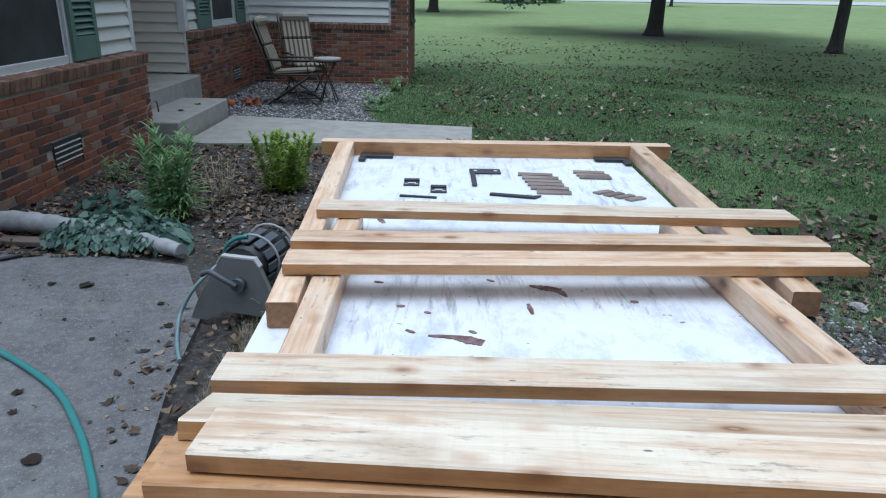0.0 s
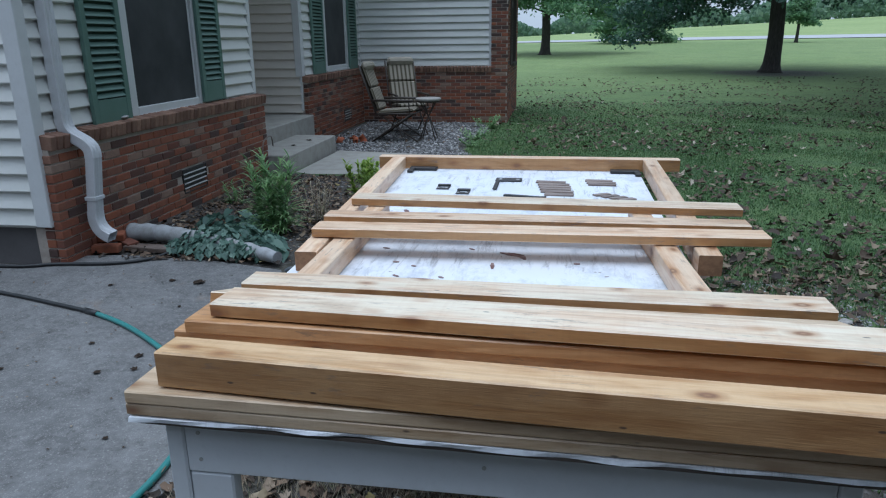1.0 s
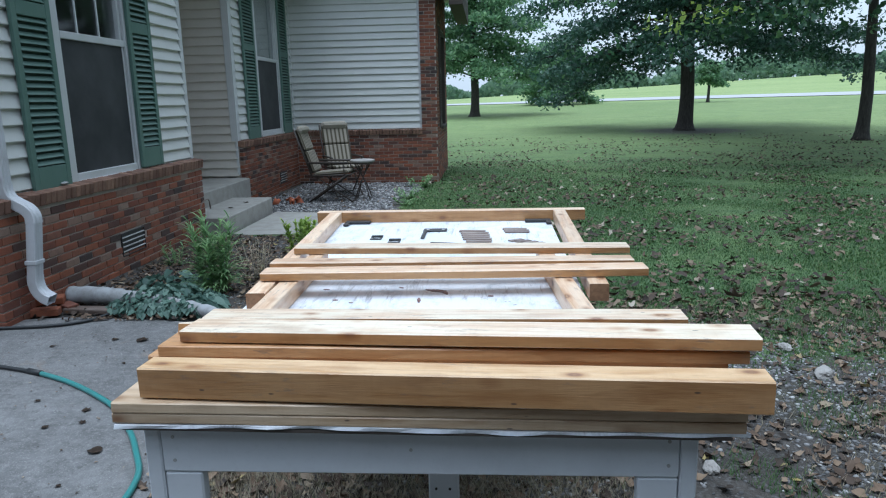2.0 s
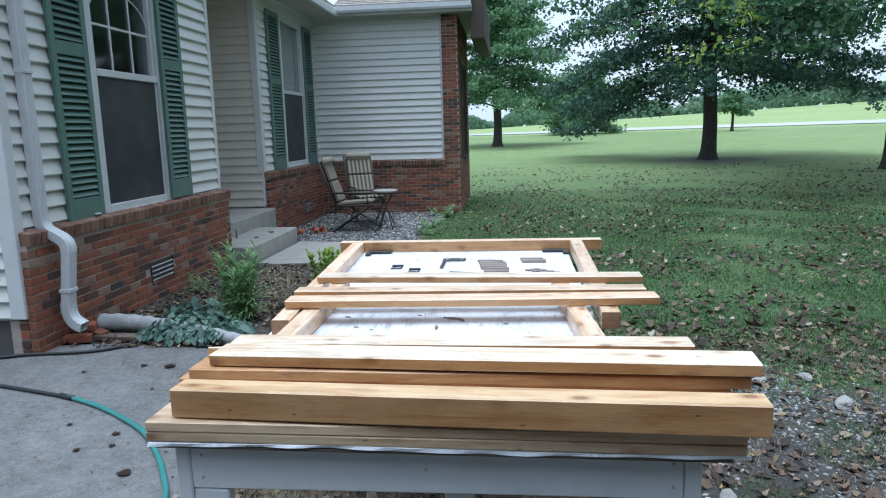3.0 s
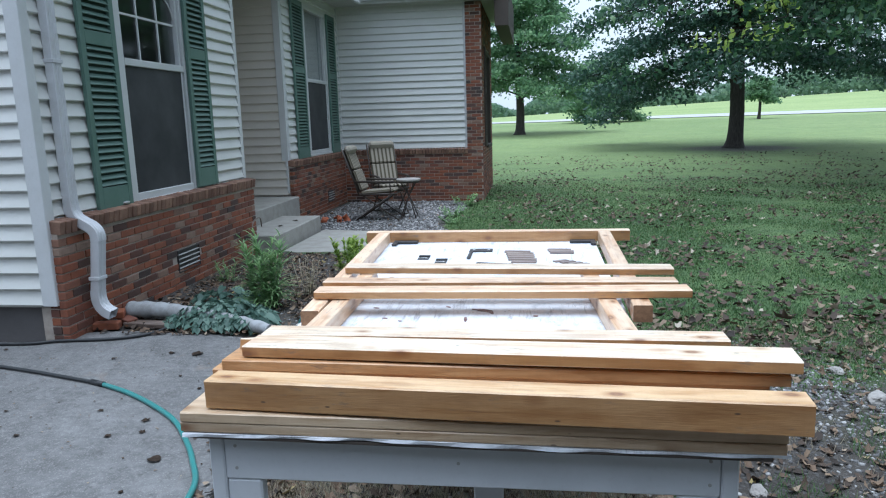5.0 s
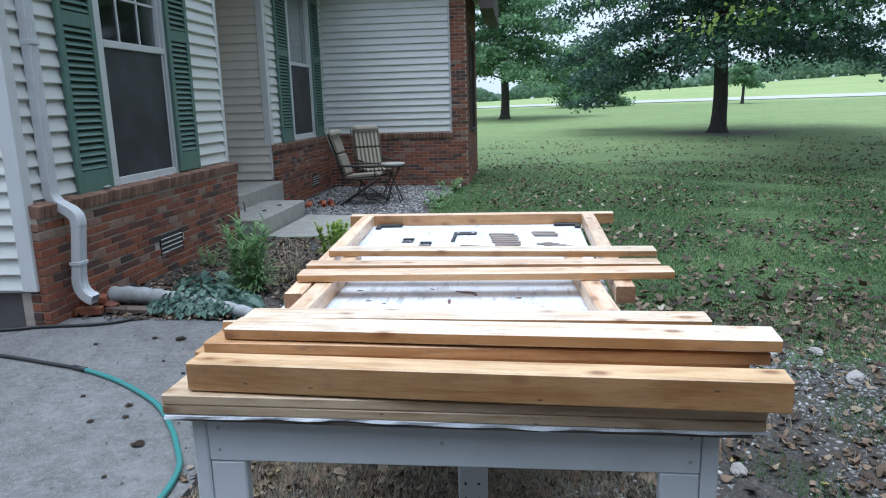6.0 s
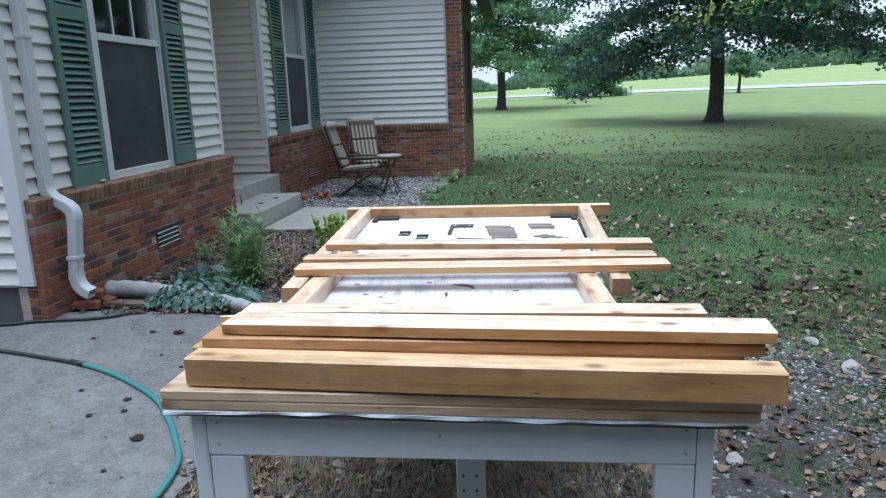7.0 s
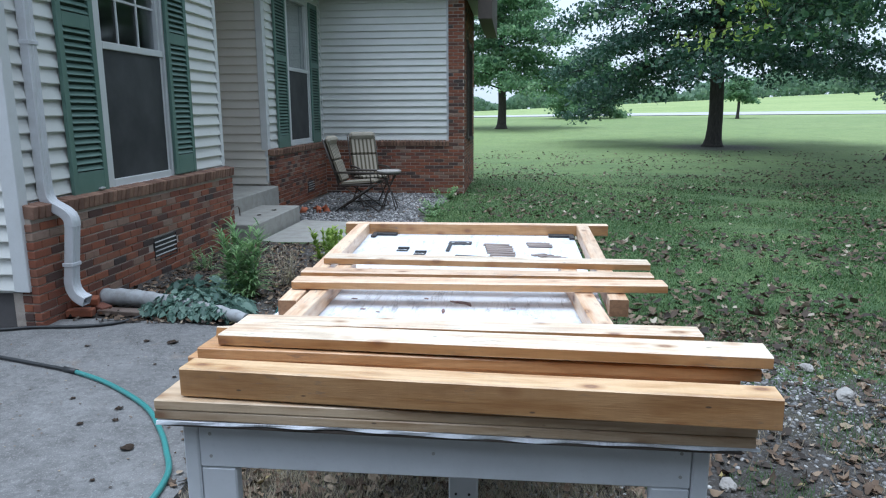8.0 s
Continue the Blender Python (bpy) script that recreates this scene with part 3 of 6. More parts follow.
def siding_mesh(name, length, along, mat, step):
    """One lapped board: its lower edge stands proud, with a shadow lip."""
    bm = bmesh.new()
    prof = [(0.0, 0.0), (0.006, 0.0), (0.006, 0.012), (0.035, 0.012), (0.038, 0.019), (0.004, step), (0.0, step)]
    outline = [(p, q) for p, q in prof]
    if along == "y":
        add_prism(bm, outline, 0.0, length, "y")
    else:
        add_prism(bm, [(-p, q) for p, q in outline], 0.0, length, "x")
    return mesh_of(name, bm, mat)


def lay_siding(wall, along, face, a0, a1, z0, z1, mat, step=0.124, gaps=()):
    """Boards on a wall that faces +x (along y) or -y (along x); gaps: (a0, a1, z0, z1) of openings."""
    z = z0
    cache = {}
    while z < z1 - 0.02:
        runs = [(a0, a1)]
        for g0, g1, k0, k1 in gaps:
            if k0 < z + step * 0.5 < k1:
                runs = [r for lo, hi in runs for r in ((lo, min(hi, g0)), (max(lo, g1), hi)) if r[1] - r[0] > 0.02]
        for lo, hi in runs:
            key = round(hi - lo, 3)
            if key not in cache:
                cache[key] = siding_mesh("siding_board", hi - lo, along, mat, step)
            at = (face, lo, z) if along == "y" else (lo, face, z)
            part("siding_board", cache[key], None, wall, "", Matrix.Translation(at))
        z += step


def wall_block(name, label, boxes, mat):
    bm = bmesh.new()
    for b in boxes:
        add_box(bm, *b)
    ob = new(name, mesh_of(name, bm, mat))
    return tagged(ob, label, "wall", kind="structure")


EAVE = 3.92
# plain walls added outside the view, to block sky light from behind and the right
for wall_name, dims in (("shade_wall_back", (-14, 16, -4.6, -4.3, -0.2, 5.0)), ("shade_wall_side", (14.6, 15.0, -4.3, 17.0, -0.2, 12.0))):
    bm = bmesh.new()
    add_box(bm, *dims)
    tagged(new(wall_name, mesh_of(wall_name, bm, paint_mat("dull_green_" + wall_name, (0.085, 0.10, 0.085), (0.055, 0.065, 0.055), 0.6, 0.9, 1.5))), "plain dull green unseen wall added to block sky light", "wall", kind="structure")
W1, W2, WG = -3.21, -3.68, 13.9
BASE = -0.16
# front wall beside the driveway: window opening y 5.03..6.22, z 0.93..3.36
wall_1 = wall_block("wall_1", "white lapped siding wall above red brickwork", [
    (W1 - 0.2, W1, 3.80, 5.03, 0.83, EAVE), (W1 - 0.2, W1, 6.22, 7.5, 0.83, EAVE), (W1 - 0.2, W1, 5.03, 6.22, 0.83, 0.925), (W1 - 0.2, W1, 5.03, 6.22, 3.36, EAVE)], SIDING)
lay_siding(wall_1, "y", W1, 3.86, 7.46, 0.93, EAVE, SIDING, gaps=[(4.93, 6.25, 0.88, 3.44)])
brick_1 = wall_block("wall_brick_1", "weathered red brick base of the house front", [(W1 - 0.1, W1 + 0.106, 3.80, 7.5, BASE, 0.83)], MORTAR)
# garage wall that faces the driveway
wall_3 = wall_block("wall_3", "white lapped siding wall of the garage", [(-9.0, -3.23, 3.80, 4.0, 0.26, EAVE)], SIDING)
lay_siding(wall_3, "x", 3.80, -9.0, -3.24, 0.27, EAVE, SIDING)
wall_block("wall_foundation", "dark concrete foundation under the garage siding", [(-9.0, -3.2, 3.84, 4.0, BASE, 0.26)], paint_mat("dark_foundation", (0.14, 0.13, 0.13), (0.09, 0.085, 0.08), 0.5, 0.9, 5))
# entrance recess
wall_4 = wall_block("wall_4", "beige lapped siding wall inside the entrance recess", [(-5.4, W2, 10.47, 10.6, 0.36, EAVE)], BEIGE_SIDING)
lay_siding(wall_4, "x", 10.47, -5.3, W2 - 0.01, 0.385, EAVE, BEIGE_SIDING, 0.139)
wall_block("wall_5", "beige back wall of the entrance recess", [(-5.5, -5.3, 7.3, 10.6, 0.3, EAVE)], BEIGE_SIDING)
wall_block("wall_6", "plain side wall of the entrance recess", [(-5.4, W1 - 0.2, 7.36, 7.5, -0.1, EAVE)], BEIGE_SIDING)
# wall beside the chairs: window opening y 11.70..13.02
wall_2 = wall_block("wall_2", "white lapped siding wall beside the entrance", [
    (W2 - 0.2, W2, 10.6, 11.70, 0.9, EAVE), (W2 - 0.2, W2, 13.02, 14.1, 0.9, EAVE), (W2 - 0.2, W2, 11.70, 13.02, 0.9, 1.01), (W2 - 0.2, W2, 11.70, 13.02, 3.6, EAVE),
    (W2 - 0.2, W2, 10.47, 10.6, 0.36, EAVE)], SIDING)
lay_siding(wall_2, "y", W2, 10.56, WG - 0.02, 0.97, EAVE, SIDING, 0.139, gaps=[(11.65, 13.05, 0.9, 3.66)])
brick_2 = wall_block("wall_brick_2", "red brick base below the second window", [(W2 - 0.1, W2 + 0.076, 10.47, 13.93, -0.3, 0.86)], MORTAR)
wall_7 = wall_block("wall_7", "white lapped siding end wall of the projecting wing", [(W2 - 0.1, -0.95, WG, WG + 0.2, 0.9, EAVE)], SIDING)
lay_siding(wall_7, "x", WG, W2 + 0.03, -1.0, 0.98, EAVE, SIDING, 0.139)
brick_3 = wall_block("wall_brick_3", "red brick base and corner pier of the wing", [
    (W2, -0.631, WG - 0.076, WG + 0.05, -0.35, 0.87), (-0.93, -0.631, WG - 0.076, WG + 0.2, 0.87, EAVE), (-0.9, -0.631, WG + 0.2, 14.95, -0.35, EAVE),
    (-0.9, -0.631, 16.25, 17.2, -0.35, EAVE), (-0.9, -0.631, 14.95, 16.25, -0.35, 1.0), (-0.9, -0.631, 14.95, 16.25, 3.05, EAVE), (-4.0, -0.9, 17.0, 17.2, -0.35, EAVE)], MORTAR)
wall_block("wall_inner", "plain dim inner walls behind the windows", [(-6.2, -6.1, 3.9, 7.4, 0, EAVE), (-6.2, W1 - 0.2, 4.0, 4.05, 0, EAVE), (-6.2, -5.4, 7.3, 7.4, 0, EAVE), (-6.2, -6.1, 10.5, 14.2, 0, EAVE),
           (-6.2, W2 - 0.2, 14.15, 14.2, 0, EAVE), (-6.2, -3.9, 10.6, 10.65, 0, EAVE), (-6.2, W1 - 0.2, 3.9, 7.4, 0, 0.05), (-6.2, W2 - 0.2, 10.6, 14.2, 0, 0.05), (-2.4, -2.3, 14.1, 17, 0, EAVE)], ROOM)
wall_block("ceiling", "plain grey soffits and ceilings under the roof", [(-9, -2.72, 3.4, 7.6, EAVE, EAVE + 0.05), (-6.2, -3.08, 7.6, 14.1, EAVE, EAVE + 0.05), (-3.08, -0.34, 13.5, 17.4, EAVE, EAVE + 0.05)], SOFFIT)


def shingle_roof(name, label, eave_a, eave_b, rise):
    """A slope with stepped rows of shingles from an eave line (a to b) up along the vector rise."""
    a, b, up = Vector(eave_a), Vector(eave_b), Vector(rise)
    bm = bmesh.new()
    n = int(up.length / 0.14)
    nrm = (b - a).cross(up).normalized()
    if nrm.z < 0:
        nrm = -nrm
    for i in range(n):
        p, q = a + up * (i / n), b + up * (i / n)
        p2, q2 = a + up * ((i + 1.25) / n), b + up * ((i + 1.25) / n)
        lift = nrm * 0.03
        v = [bm.verts.new(c) for c in (p, q, q + lift, p + lift, p2 + nrm * 0.008, q2 + nrm * 0.008)]
        bm.faces.new((v[0], v[1], v[2], v[3]))
        bm.faces.new((v[3], v[2], v[5], v[4]))
    ob = new(name, mesh_of(name, bm, SHINGLE))
    return tagged(ob, label, "roof", kind="structure")


shingle_roof("roof_1", "weathered grey-brown shingle roof over the wing", (-3.08, 13.42, EAVE + 0.16), (-0.3, 13.42, EAVE + 0.16), (0, 3.6, 1.5))
shingle_roof("roof_2", "weathered grey-brown shingle roof over the entrance", (-3.06, 7.6, EAVE + 0.16), (-3.06, 13.44, EAVE + 0.16), (-4.2, 0, 1.9))
shingle_roof("roof_3", "weathered grey-brown shingle roof over the garage", (-2.7, 3.4, EAVE + 0.16), (-2.7, 7.6, EAVE + 0.16), (-4.2, 0, 1.9))
for name, dims, mat, lab in (("trim_fascia_1", (-3.06, -0.3, 13.4, 13.5, EAVE - 0.02, EAVE + 0.1), TRIM, "pale fascia board under the wing's eave"),
                             ("trim_fascia_2", (-3.08, -3.02, 7.6, 13.4, EAVE - 0.02, EAVE + 0.13), TRIM, "pale fascia board over the entrance"),
                             ("trim_fascia_3", (-2.72, -2.66, 3.4, 7.6, EAVE - 0.02, EAVE + 0.13), TRIM, "pale fascia board over the garage"),
                             ("trim_rake", (-0.34, -0.06, 13.7, 17.6, 3.4, EAVE + 0.35), FASCIA, "dark brown boxed eave at the wing's end")):
    bm = bmesh.new()
    add_box(bm, *dims, bevel=0.006)
    tagged(new(name, mesh_of(name, bm, mat)), lab, "trim", kind="structure")
bm = bmesh.new()
add_prism(bm, [(0, 0), (-0.1, 0), (-0.12, 0.04), (-0.12, 0.12), (-0.105, 0.12), (-0.105, 0.05), (-0.09, 0.015), (0, 0.015)], -3.0, -0.3, "x")
gut = thing("gutter", "pale metal gutter along the wing's eave", "gutter", m=Matrix.Translation((0, 13.4, EAVE + 0.02)), bm=bm, mat=GUTTER)
# corner boards
for name, dims in (("trim_corner_1", (-3.27, -3.15, 3.76, 3.86, 0.275, EAVE)), ("trim_corner_2", (W1 - 0.05, W1 + 0.035, 7.44, 7.52, 0.92, EAVE)),
                   ("trim_corner_3", (W2 - 0.085, W2 + 0.03, 10.43, 10.56, 0.97, EAVE)), ("trim_corner_6", (W2 - 0.03, W2 + 0.012, 10.44, 10.46, 0.42, 0.97)), ("trim_corner_4", (-1.0, -0.93, WG - 0.035, WG + 0.05, 0.96, EAVE)),
                   ("trim_corner_5", (W2, W2 + 0.04, WG - 0.045, WG, 0.96, EAVE)),
                   ("trim_base_1", (W1, W1 + 0.03, 3.86, 7.46, 0.885, 0.93)), ("trim_base_2", (W2, W2 + 0.03, 10.56, WG, 0.93, 0.97)), ("trim_base_3", (W2 + 0.04, -1.0, WG - 0.03, WG, 0.94, 0.98))):
    bm = bmesh.new()
    add_box(bm, *dims, bevel=0.005)
    tagged(new(name, mesh_of(name, bm, TRIM)), "white vinyl trim board of the siding", "trim", kind="structure")
# entrance steps
for name, dims in (("step_upper", (-5.3, -3.5, 7.52, 10.42, -0.2, 0.375)), ("step_lower", (-3.5, -2.88, 7.66, 9.55, -0.2, 0.165))):
    bm = bmesh.new()
    add_box(bm, *dims, bevel=0.012)
    tagged(new(name, mesh_of(name, bm, STEP_STONE)), "worn concrete entrance step by the recess", "step", kind="structure")


def window(name, label, x, y0, y1, z0, z1, zm, grid, casing=0.05, blind=False):
    """A double-hung window in a wall that faces +x: a screen over the lower sash, a grid in the upper one."""
    w = thing(name, label, "window", kind="structure")
    t = 0.055
    for key, d in (("jamb", (x - 0.1, x + 0.03, y0 - casing, y0 + t - 0.01, z0 - 0.02, z1 + 0.08)), ("jamb", (x - 0.1, x + 0.03, y1 - t + 0.01, y1 + 0.03, z0 - 0.02, z1 + 0.08)),
                   ("head", (x - 0.1, x + 0.03, y0 + t - 0.01, y1 - t + 0.01, z1, z1 + 0.08)), ("window_sill", (x - 0.1, x + 0.055, y0 - casing, y1 + 0.05, z0 - 0.055, z0 - 0.022))):
        box_part(key, TRIM, w, d, 0.006)
    low = box_part("bottom_rail", TRIM, w, (x - 0.06, x + 0.02, y0 + t, y1 - t, z0 - 0.02, z0 + 0.05), 0.005)
    box_part("meeting_rail", TRIM, w, (x - 0.07, x + 0.025, y0 + t, y1 - t, zm - 0.035, zm + 0.03), 0.005)
    for a in (y0 + t, y1 - t - 0.035):
        box_part("stile", TRIM, w, (x - 0.08, x + 0.0, a, a + 0.035, zm + 0.03, z1), 0.004)
        box_part("stile", TRIM, w, (x - 0.06, x + 0.01, a, a + 0.02, z0 + 0.05, zm - 0.035), 0.003)
    box_part("screen", SCREEN, w, (x + 0.0, x + 0.003, y0 + t + 0.02, y1 - t - 0.02, z0 + 0.05, zm - 0.035), 0, "dark insect screen")
    pane = glass = box_part("pane", GLASS, w, (x - 0.05, x - 0.044, y0 + t + 0.035, y1 - t - 0.035, zm + 0.03, z1), 0, "dark reflecting glass")
    pane.visible_shadow = False
    pane = box_part("pane", GLASS, w, (x - 0.095, x - 0.089, y0 + t + 0.02, y1 - t - 0.02, z0 + 0.05, zm - 0.035), 0, "dark glass behind the screen")
    pane.visible_shadow = False
    if blind:
        box_part("blind", BLIND, w, (x - 0.072, x - 0.064, y0 + t + 0.037, y1 - t - 0.037, zm + 0.032, z1 - 0.002), 0, "pale drawn blind")
    if grid:
        for k in range(1, grid):
            a = y0 + t + (y1 - y0 - 2 * t) * k / grid
            box_part("muntin", TRIM, glass, (x - 0.042, x - 0.026, a - 0.011, a + 0.011, zm + 0.03, z1), 0.002)
        z = zm + (z1 - zm) * 0.36
        box_part("muntin", TRIM, glass, (x - 0.0405, x - 0.0275, y0 + t + 0.035, y1 - t - 0.035, z - 0.011, z + 0.011), 0.002)
        bm = bmesh.new()
        mid, r = (y0 + y1) / 2, (y1 - y0) / 2 - t - 0.03
        add_tube(bm, [(x - 0.034, mid + r * math.cos(a), z + 0.05 + 0.55 * r * math.sin(a)) for a in np.linspace(0, math.pi, 17)], 0.009, 6)
        part("arched_muntin", bm, TRIM, glass)
    return w


window("window_1", "white double-hung window with a dark screen below and a grid above", W1, 5.03, 6.22, 0.945, 3.36, 2.175, 3, 0.10)
window("window_2", "white double-hung window with dark glass beside the entrance", W2, 11.70, 13.02, 1.03, 3.6, 2.36, 0, 0.05, True)
w3 = thing("window_3", "narrow dark window in the wing's brick side wall", "window", kind="structure")
for d in ((-0.72, -0.6, 14.95, 15.03, 1.0, 3.05), (-0.72, -0.6, 16.17, 16.25, 1.0, 3.05), (-0.72, -0.6, 15.03, 16.17, 2.97, 3.05), (-0.72, -0.57, 14.93, 16.27, 0.93, 1.0)):
    box_part("window_frame", FASCIA, w3, d, 0.005)
box_part("pane", SCREEN, w3, (-0.70, -0.69, 15.03, 16.17, 1.0, 2.97), 0, "dark glass")


def shutter(label, x, y0, y1, z0, z1, mat=GREEN):
    s = thing("shutter", label, "shutter", "green window shutters", Matrix.Translation((x, y0, z0)))
    w, h = y1 - y0, z1 - z0
    mid = h * 0.565
    st = 0.065
    for a in (0, w - st):
        box_part("stile", mat, s, (0, 0.034, a, a + st, 0, h), 0.004)
    for b0, b1 in ((0, 0.20), (mid - 0.055, mid + 0.055), (h - 0.09, h)):
        box_part("rail", mat, s, (0.001, 0.032, st, w - st, b0, b1), 0.003)
    # sheet that paints the gaps behind the slats dark
    box_part("back", SLAT_GAP_SHADE, s, (0.0005, 0.004, st, w - st, 0.1, h - 0.05))
    bm = bmesh.new()
    add_box(bm, -0.0035, 0.0035, 0, w - 2 * st, -0.022, 0.022)
    slat = mesh_of("slat", bm, mat)
    for lo, hi in ((0.20, mid - 0.055), (mid + 0.055, h - 0.09)):
        n = int((hi - lo) / 0.0535)
        for i in range(n):
            part("slat", slat, None, s, "", pose(0.018, st, lo + (i + 0.5) * (hi - lo) / n, 0, -40, 0))
    return s


shutter("green louvred shutter beside the screened window", W1 + 0.034, 4.42, 4.92, 0.90, 3.42)
shutter("green louvred shutter beside the screened window", W1 + 0.034, 6.195, 6.665, 0.94, 3.42)
shutter("green louvred shutter beside the entrance window", W2 + 0.034, 10.93, 11.54, 0.975, 3.68)
shutter("green louvred shutter beside the entrance window", W2 + 0.034, 13.03, 13.58, 0.975, 3.68)
s = shutter("dark louvred shutter on the wing's brick wall", 0, 0, 0.45, 0, 2.1, FASCIA)
s.matrix_basis = pose(-0.625, 14.45, 0.98)


def vent(x, y0, y1, z0, z1):
    v = thing("foundation_vent", "pale metal foundation vent with dark slots in the brickwork", "vent", "foundation vents", Matrix.Translation((x, y0, z0)))
    w, h = y1 - y0, z1 - z0
    # black sheet that puts the darkness of the open slots into colour
    box_part("slot_shade", BLACK_IRON, v, (-0.008, -0.004, 0, w, 0, h))
    for d in ((-0.004, 0.006, 0, 0.012, 0, h), (-0.004, 0.006, w - 0.012, w, 0, h), (-0.004, 0.006, 0.012, w - 0.012, 0, 0.01), (-0.004, 0.006, 0.012, w - 0.012, h - 0.01, h)):
        box_part("frame", BLACK_IRON, v, d, 0.002)
    for i in range(1, 5):
        box_part("slat", PVC, v, (-0.004, 0.008, 0.012, w - 0.012, -0.0055, 0.0055), 0.002, "", pose(0, 0, h * i / 5, 0, 0, 0))
    return v


vent(W1 + 0.115, 5.50, 5.96, 0.145, 0.37)
vent(W2 + 0.085, 12.43, 12.87, 0.03, 0.26)

# crumpled foil on the brick ledge
bm = bmesh.new()
bmesh.ops.create_icosphere(bm, subdivisions=2, radius=0.03)
for v in bm.verts:
    v.co = Vector((v.co.x * 0.8, v.co.y * 1.5, v.co.z * 0.45)) * (1 + 0.5 * noise.noise(v.co * 70))
thing("foil_scrap", "crumpled silvery foil scrap on the brick ledge", "scrap", m=pose(W1 + 0.075, 4.79, 0.945), bm=bm, mat=STEEL)

# downspout
ds = thing("downspout", "white ribbed metal downspout bent out over the brick base", "downspout")


def square_pipe(pts, w, d):
    bm = bmesh.new()
    ring = None
    for i, p in enumerate(pts):
        t = (Vector(pts[min(i + 1, len(pts) - 1)]) - Vector(pts[max(i - 1, 0)])).normalized()
        side = Vector((0, 1, 0))
        out = t.cross(side).normalized()
        side = out.cross(t).normalized()
        cur = [bm.verts.new(Vector(p) + side * a * w / 2 + out * b * d / 2) for a, b in ((-1, -0.8), (-0.85, -1), (-0.3, -0.86), (0, -1), (0.3, -0.86), (0.85, -1), (1, -0.8), (1, 0.8), (0.85, 1), (0.3, 0.86), (0, 1), (-0.3, 0.86), (-0.85, 1), (-1, 0.8))]
        if ring:
            for k in range(14):
                bm.faces.new((ring[k], ring[(k + 1) % 14], cur[(k + 1) % 14], cur[k]))
        ring = cur
    bmesh.ops.recalc_face_normals(bm, faces=bm.faces)
    return bm


DX, DY = W1 + 0.065, 4.055
part("pipe", square_pipe([(DX, DY, EAVE), (DX, DY, 2.2), (DX, DY, 1.02)], 0.10, 0.075), GUTTER, ds)
part("elbow", square_pipe(smooth_line([(DX, DY, 1.02), (DX + 0.008, DY, 0.96), (DX + 0.04, DY, 0.905), (DX + 0.095, DY, 0.87), (DX + 0.155, DY, 0.835), (DX + 0.19, DY, 0.79), (DX + 0.195, DY, 0.73)], 4), 0.103, 0.08), GUTTER, ds)
part("pipe", square_pipe([(DX + 0.195, DY, 0.74), (DX + 0.14, DY, 0.30)], 0.10, 0.075), GUTTER, ds)
part("outlet", square_pipe(smooth_line([(DX + 0.143, DY, 0.33), (DX + 0.142, DY, 0.27), (DX + 0.16, DY, 0.21), (DX + 0.20, DY, 0.165), (DX + 0.25, DY, 0.14)], 4), 0.104, 0.08), GUTTER, ds)
for z in (2.08, 0.42):
    x = DX if z > 1 else DX + 0.155
    box_part("strap", GUTTER, ds, (x - 0.045, x + 0.045, DY - 0.056, DY + 0.056, z, z + 0.03), 0.003)
# ---- work table and lumber ----
TILT_Z = 0.0135


def top_z(y):
    return 0.903 + TILT_Z * (y - 0.47)


table = thing("work_table", "long pale grey wooden work table with a worn white painted top", "table")
bm = bmesh.new()
xs = np.linspace(-0.375, 0.915, 44)
ys = np.linspace(0.458, 2.80, 30)
thick = 0.007


def warp(x, y):
    return 0.0015 * math.sin(x * 7 + 1) * math.exp(-(y - 0.48) * 6)


def edge_x(x, y):
    right = 0.735 + 0.175 * max(0.0, 1 - (y - 0.48) / 0.2)
    return -0.375 + (x + 0.375) * (right + 0.375) / 1.29


topv = [[bm.verts.new((edge_x(x, y), y + (0.002 - 0.026 * (x + 0.375) / 1.29 + 0.0015 * math.sin(x * 23) + 0.001 * math.sin(x * 51) if j == 0 else 0), top_z(y) + warp(x, y))) for x in xs] for j, y in enumerate(ys)]
botv = [[bm.verts.new((v.co.x, v.co.y + (0.003 * math.sin(v.co.x * 37) if j == 0 else 0), v.co.z - thick + (0.0015 * math.sin(v.co.x * 9 + 2) if j == 0 else 0))) for v in row] for j, row in enumerate(topv)]
for j in range(len(ys) - 1):
    for i in range(len(xs) - 1):
        bm.faces.new((topv[j][i], topv[j][i + 1], topv[j + 1][i + 1], topv[j + 1][i]))
        bm.faces.new((botv[j][i], botv[j + 1][i], botv[j + 1][i + 1], botv[j][i + 1]))
for i in range(len(xs) - 1):
    bm.faces.new((botv[0][i], botv[0][i + 1], topv[0][i + 1], topv[0][i]))
    bm.faces.new((topv[-1][i], topv[-1][i + 1], botv[-1][i + 1], botv[-1][i]))
for j in range(len(ys) - 1):
    bm.faces.new((topv[j][0], topv[j + 1][0], botv[j + 1][0], botv[j][0]))
    bm.faces.new((botv[j][-1], botv[j + 1][-1], topv[j + 1][-1], topv[j][-1]))
part("tabletop", bm, WHITE_TOP, table, "worn white painted sheet with stains and scratches")
AF = 0.498
# dark strip added as the shadow line below the sheet's edge
bm = bmesh.new()
add_prism(bm, [(-0.36, 0.4625), (0.895, 0.4375), (0.895, 0.49), (0.87, 0.56), (-0.352, 0.56)], 0.8885, 0.8945)
part("shadow_strip", bm, FASCIA, table, "dark strip standing for the shadow under the white sheet")
box_part("apron", GREY_PAINT, table, (-0.297, 0.812, AF, AF + 0.022, 0.772, 0.880), 0.003)
box_part("apron", GREY_PAINT, table, (-0.335, -0.313, AF + 0.1, 2.80, 0.772, 0.880), 0.003)
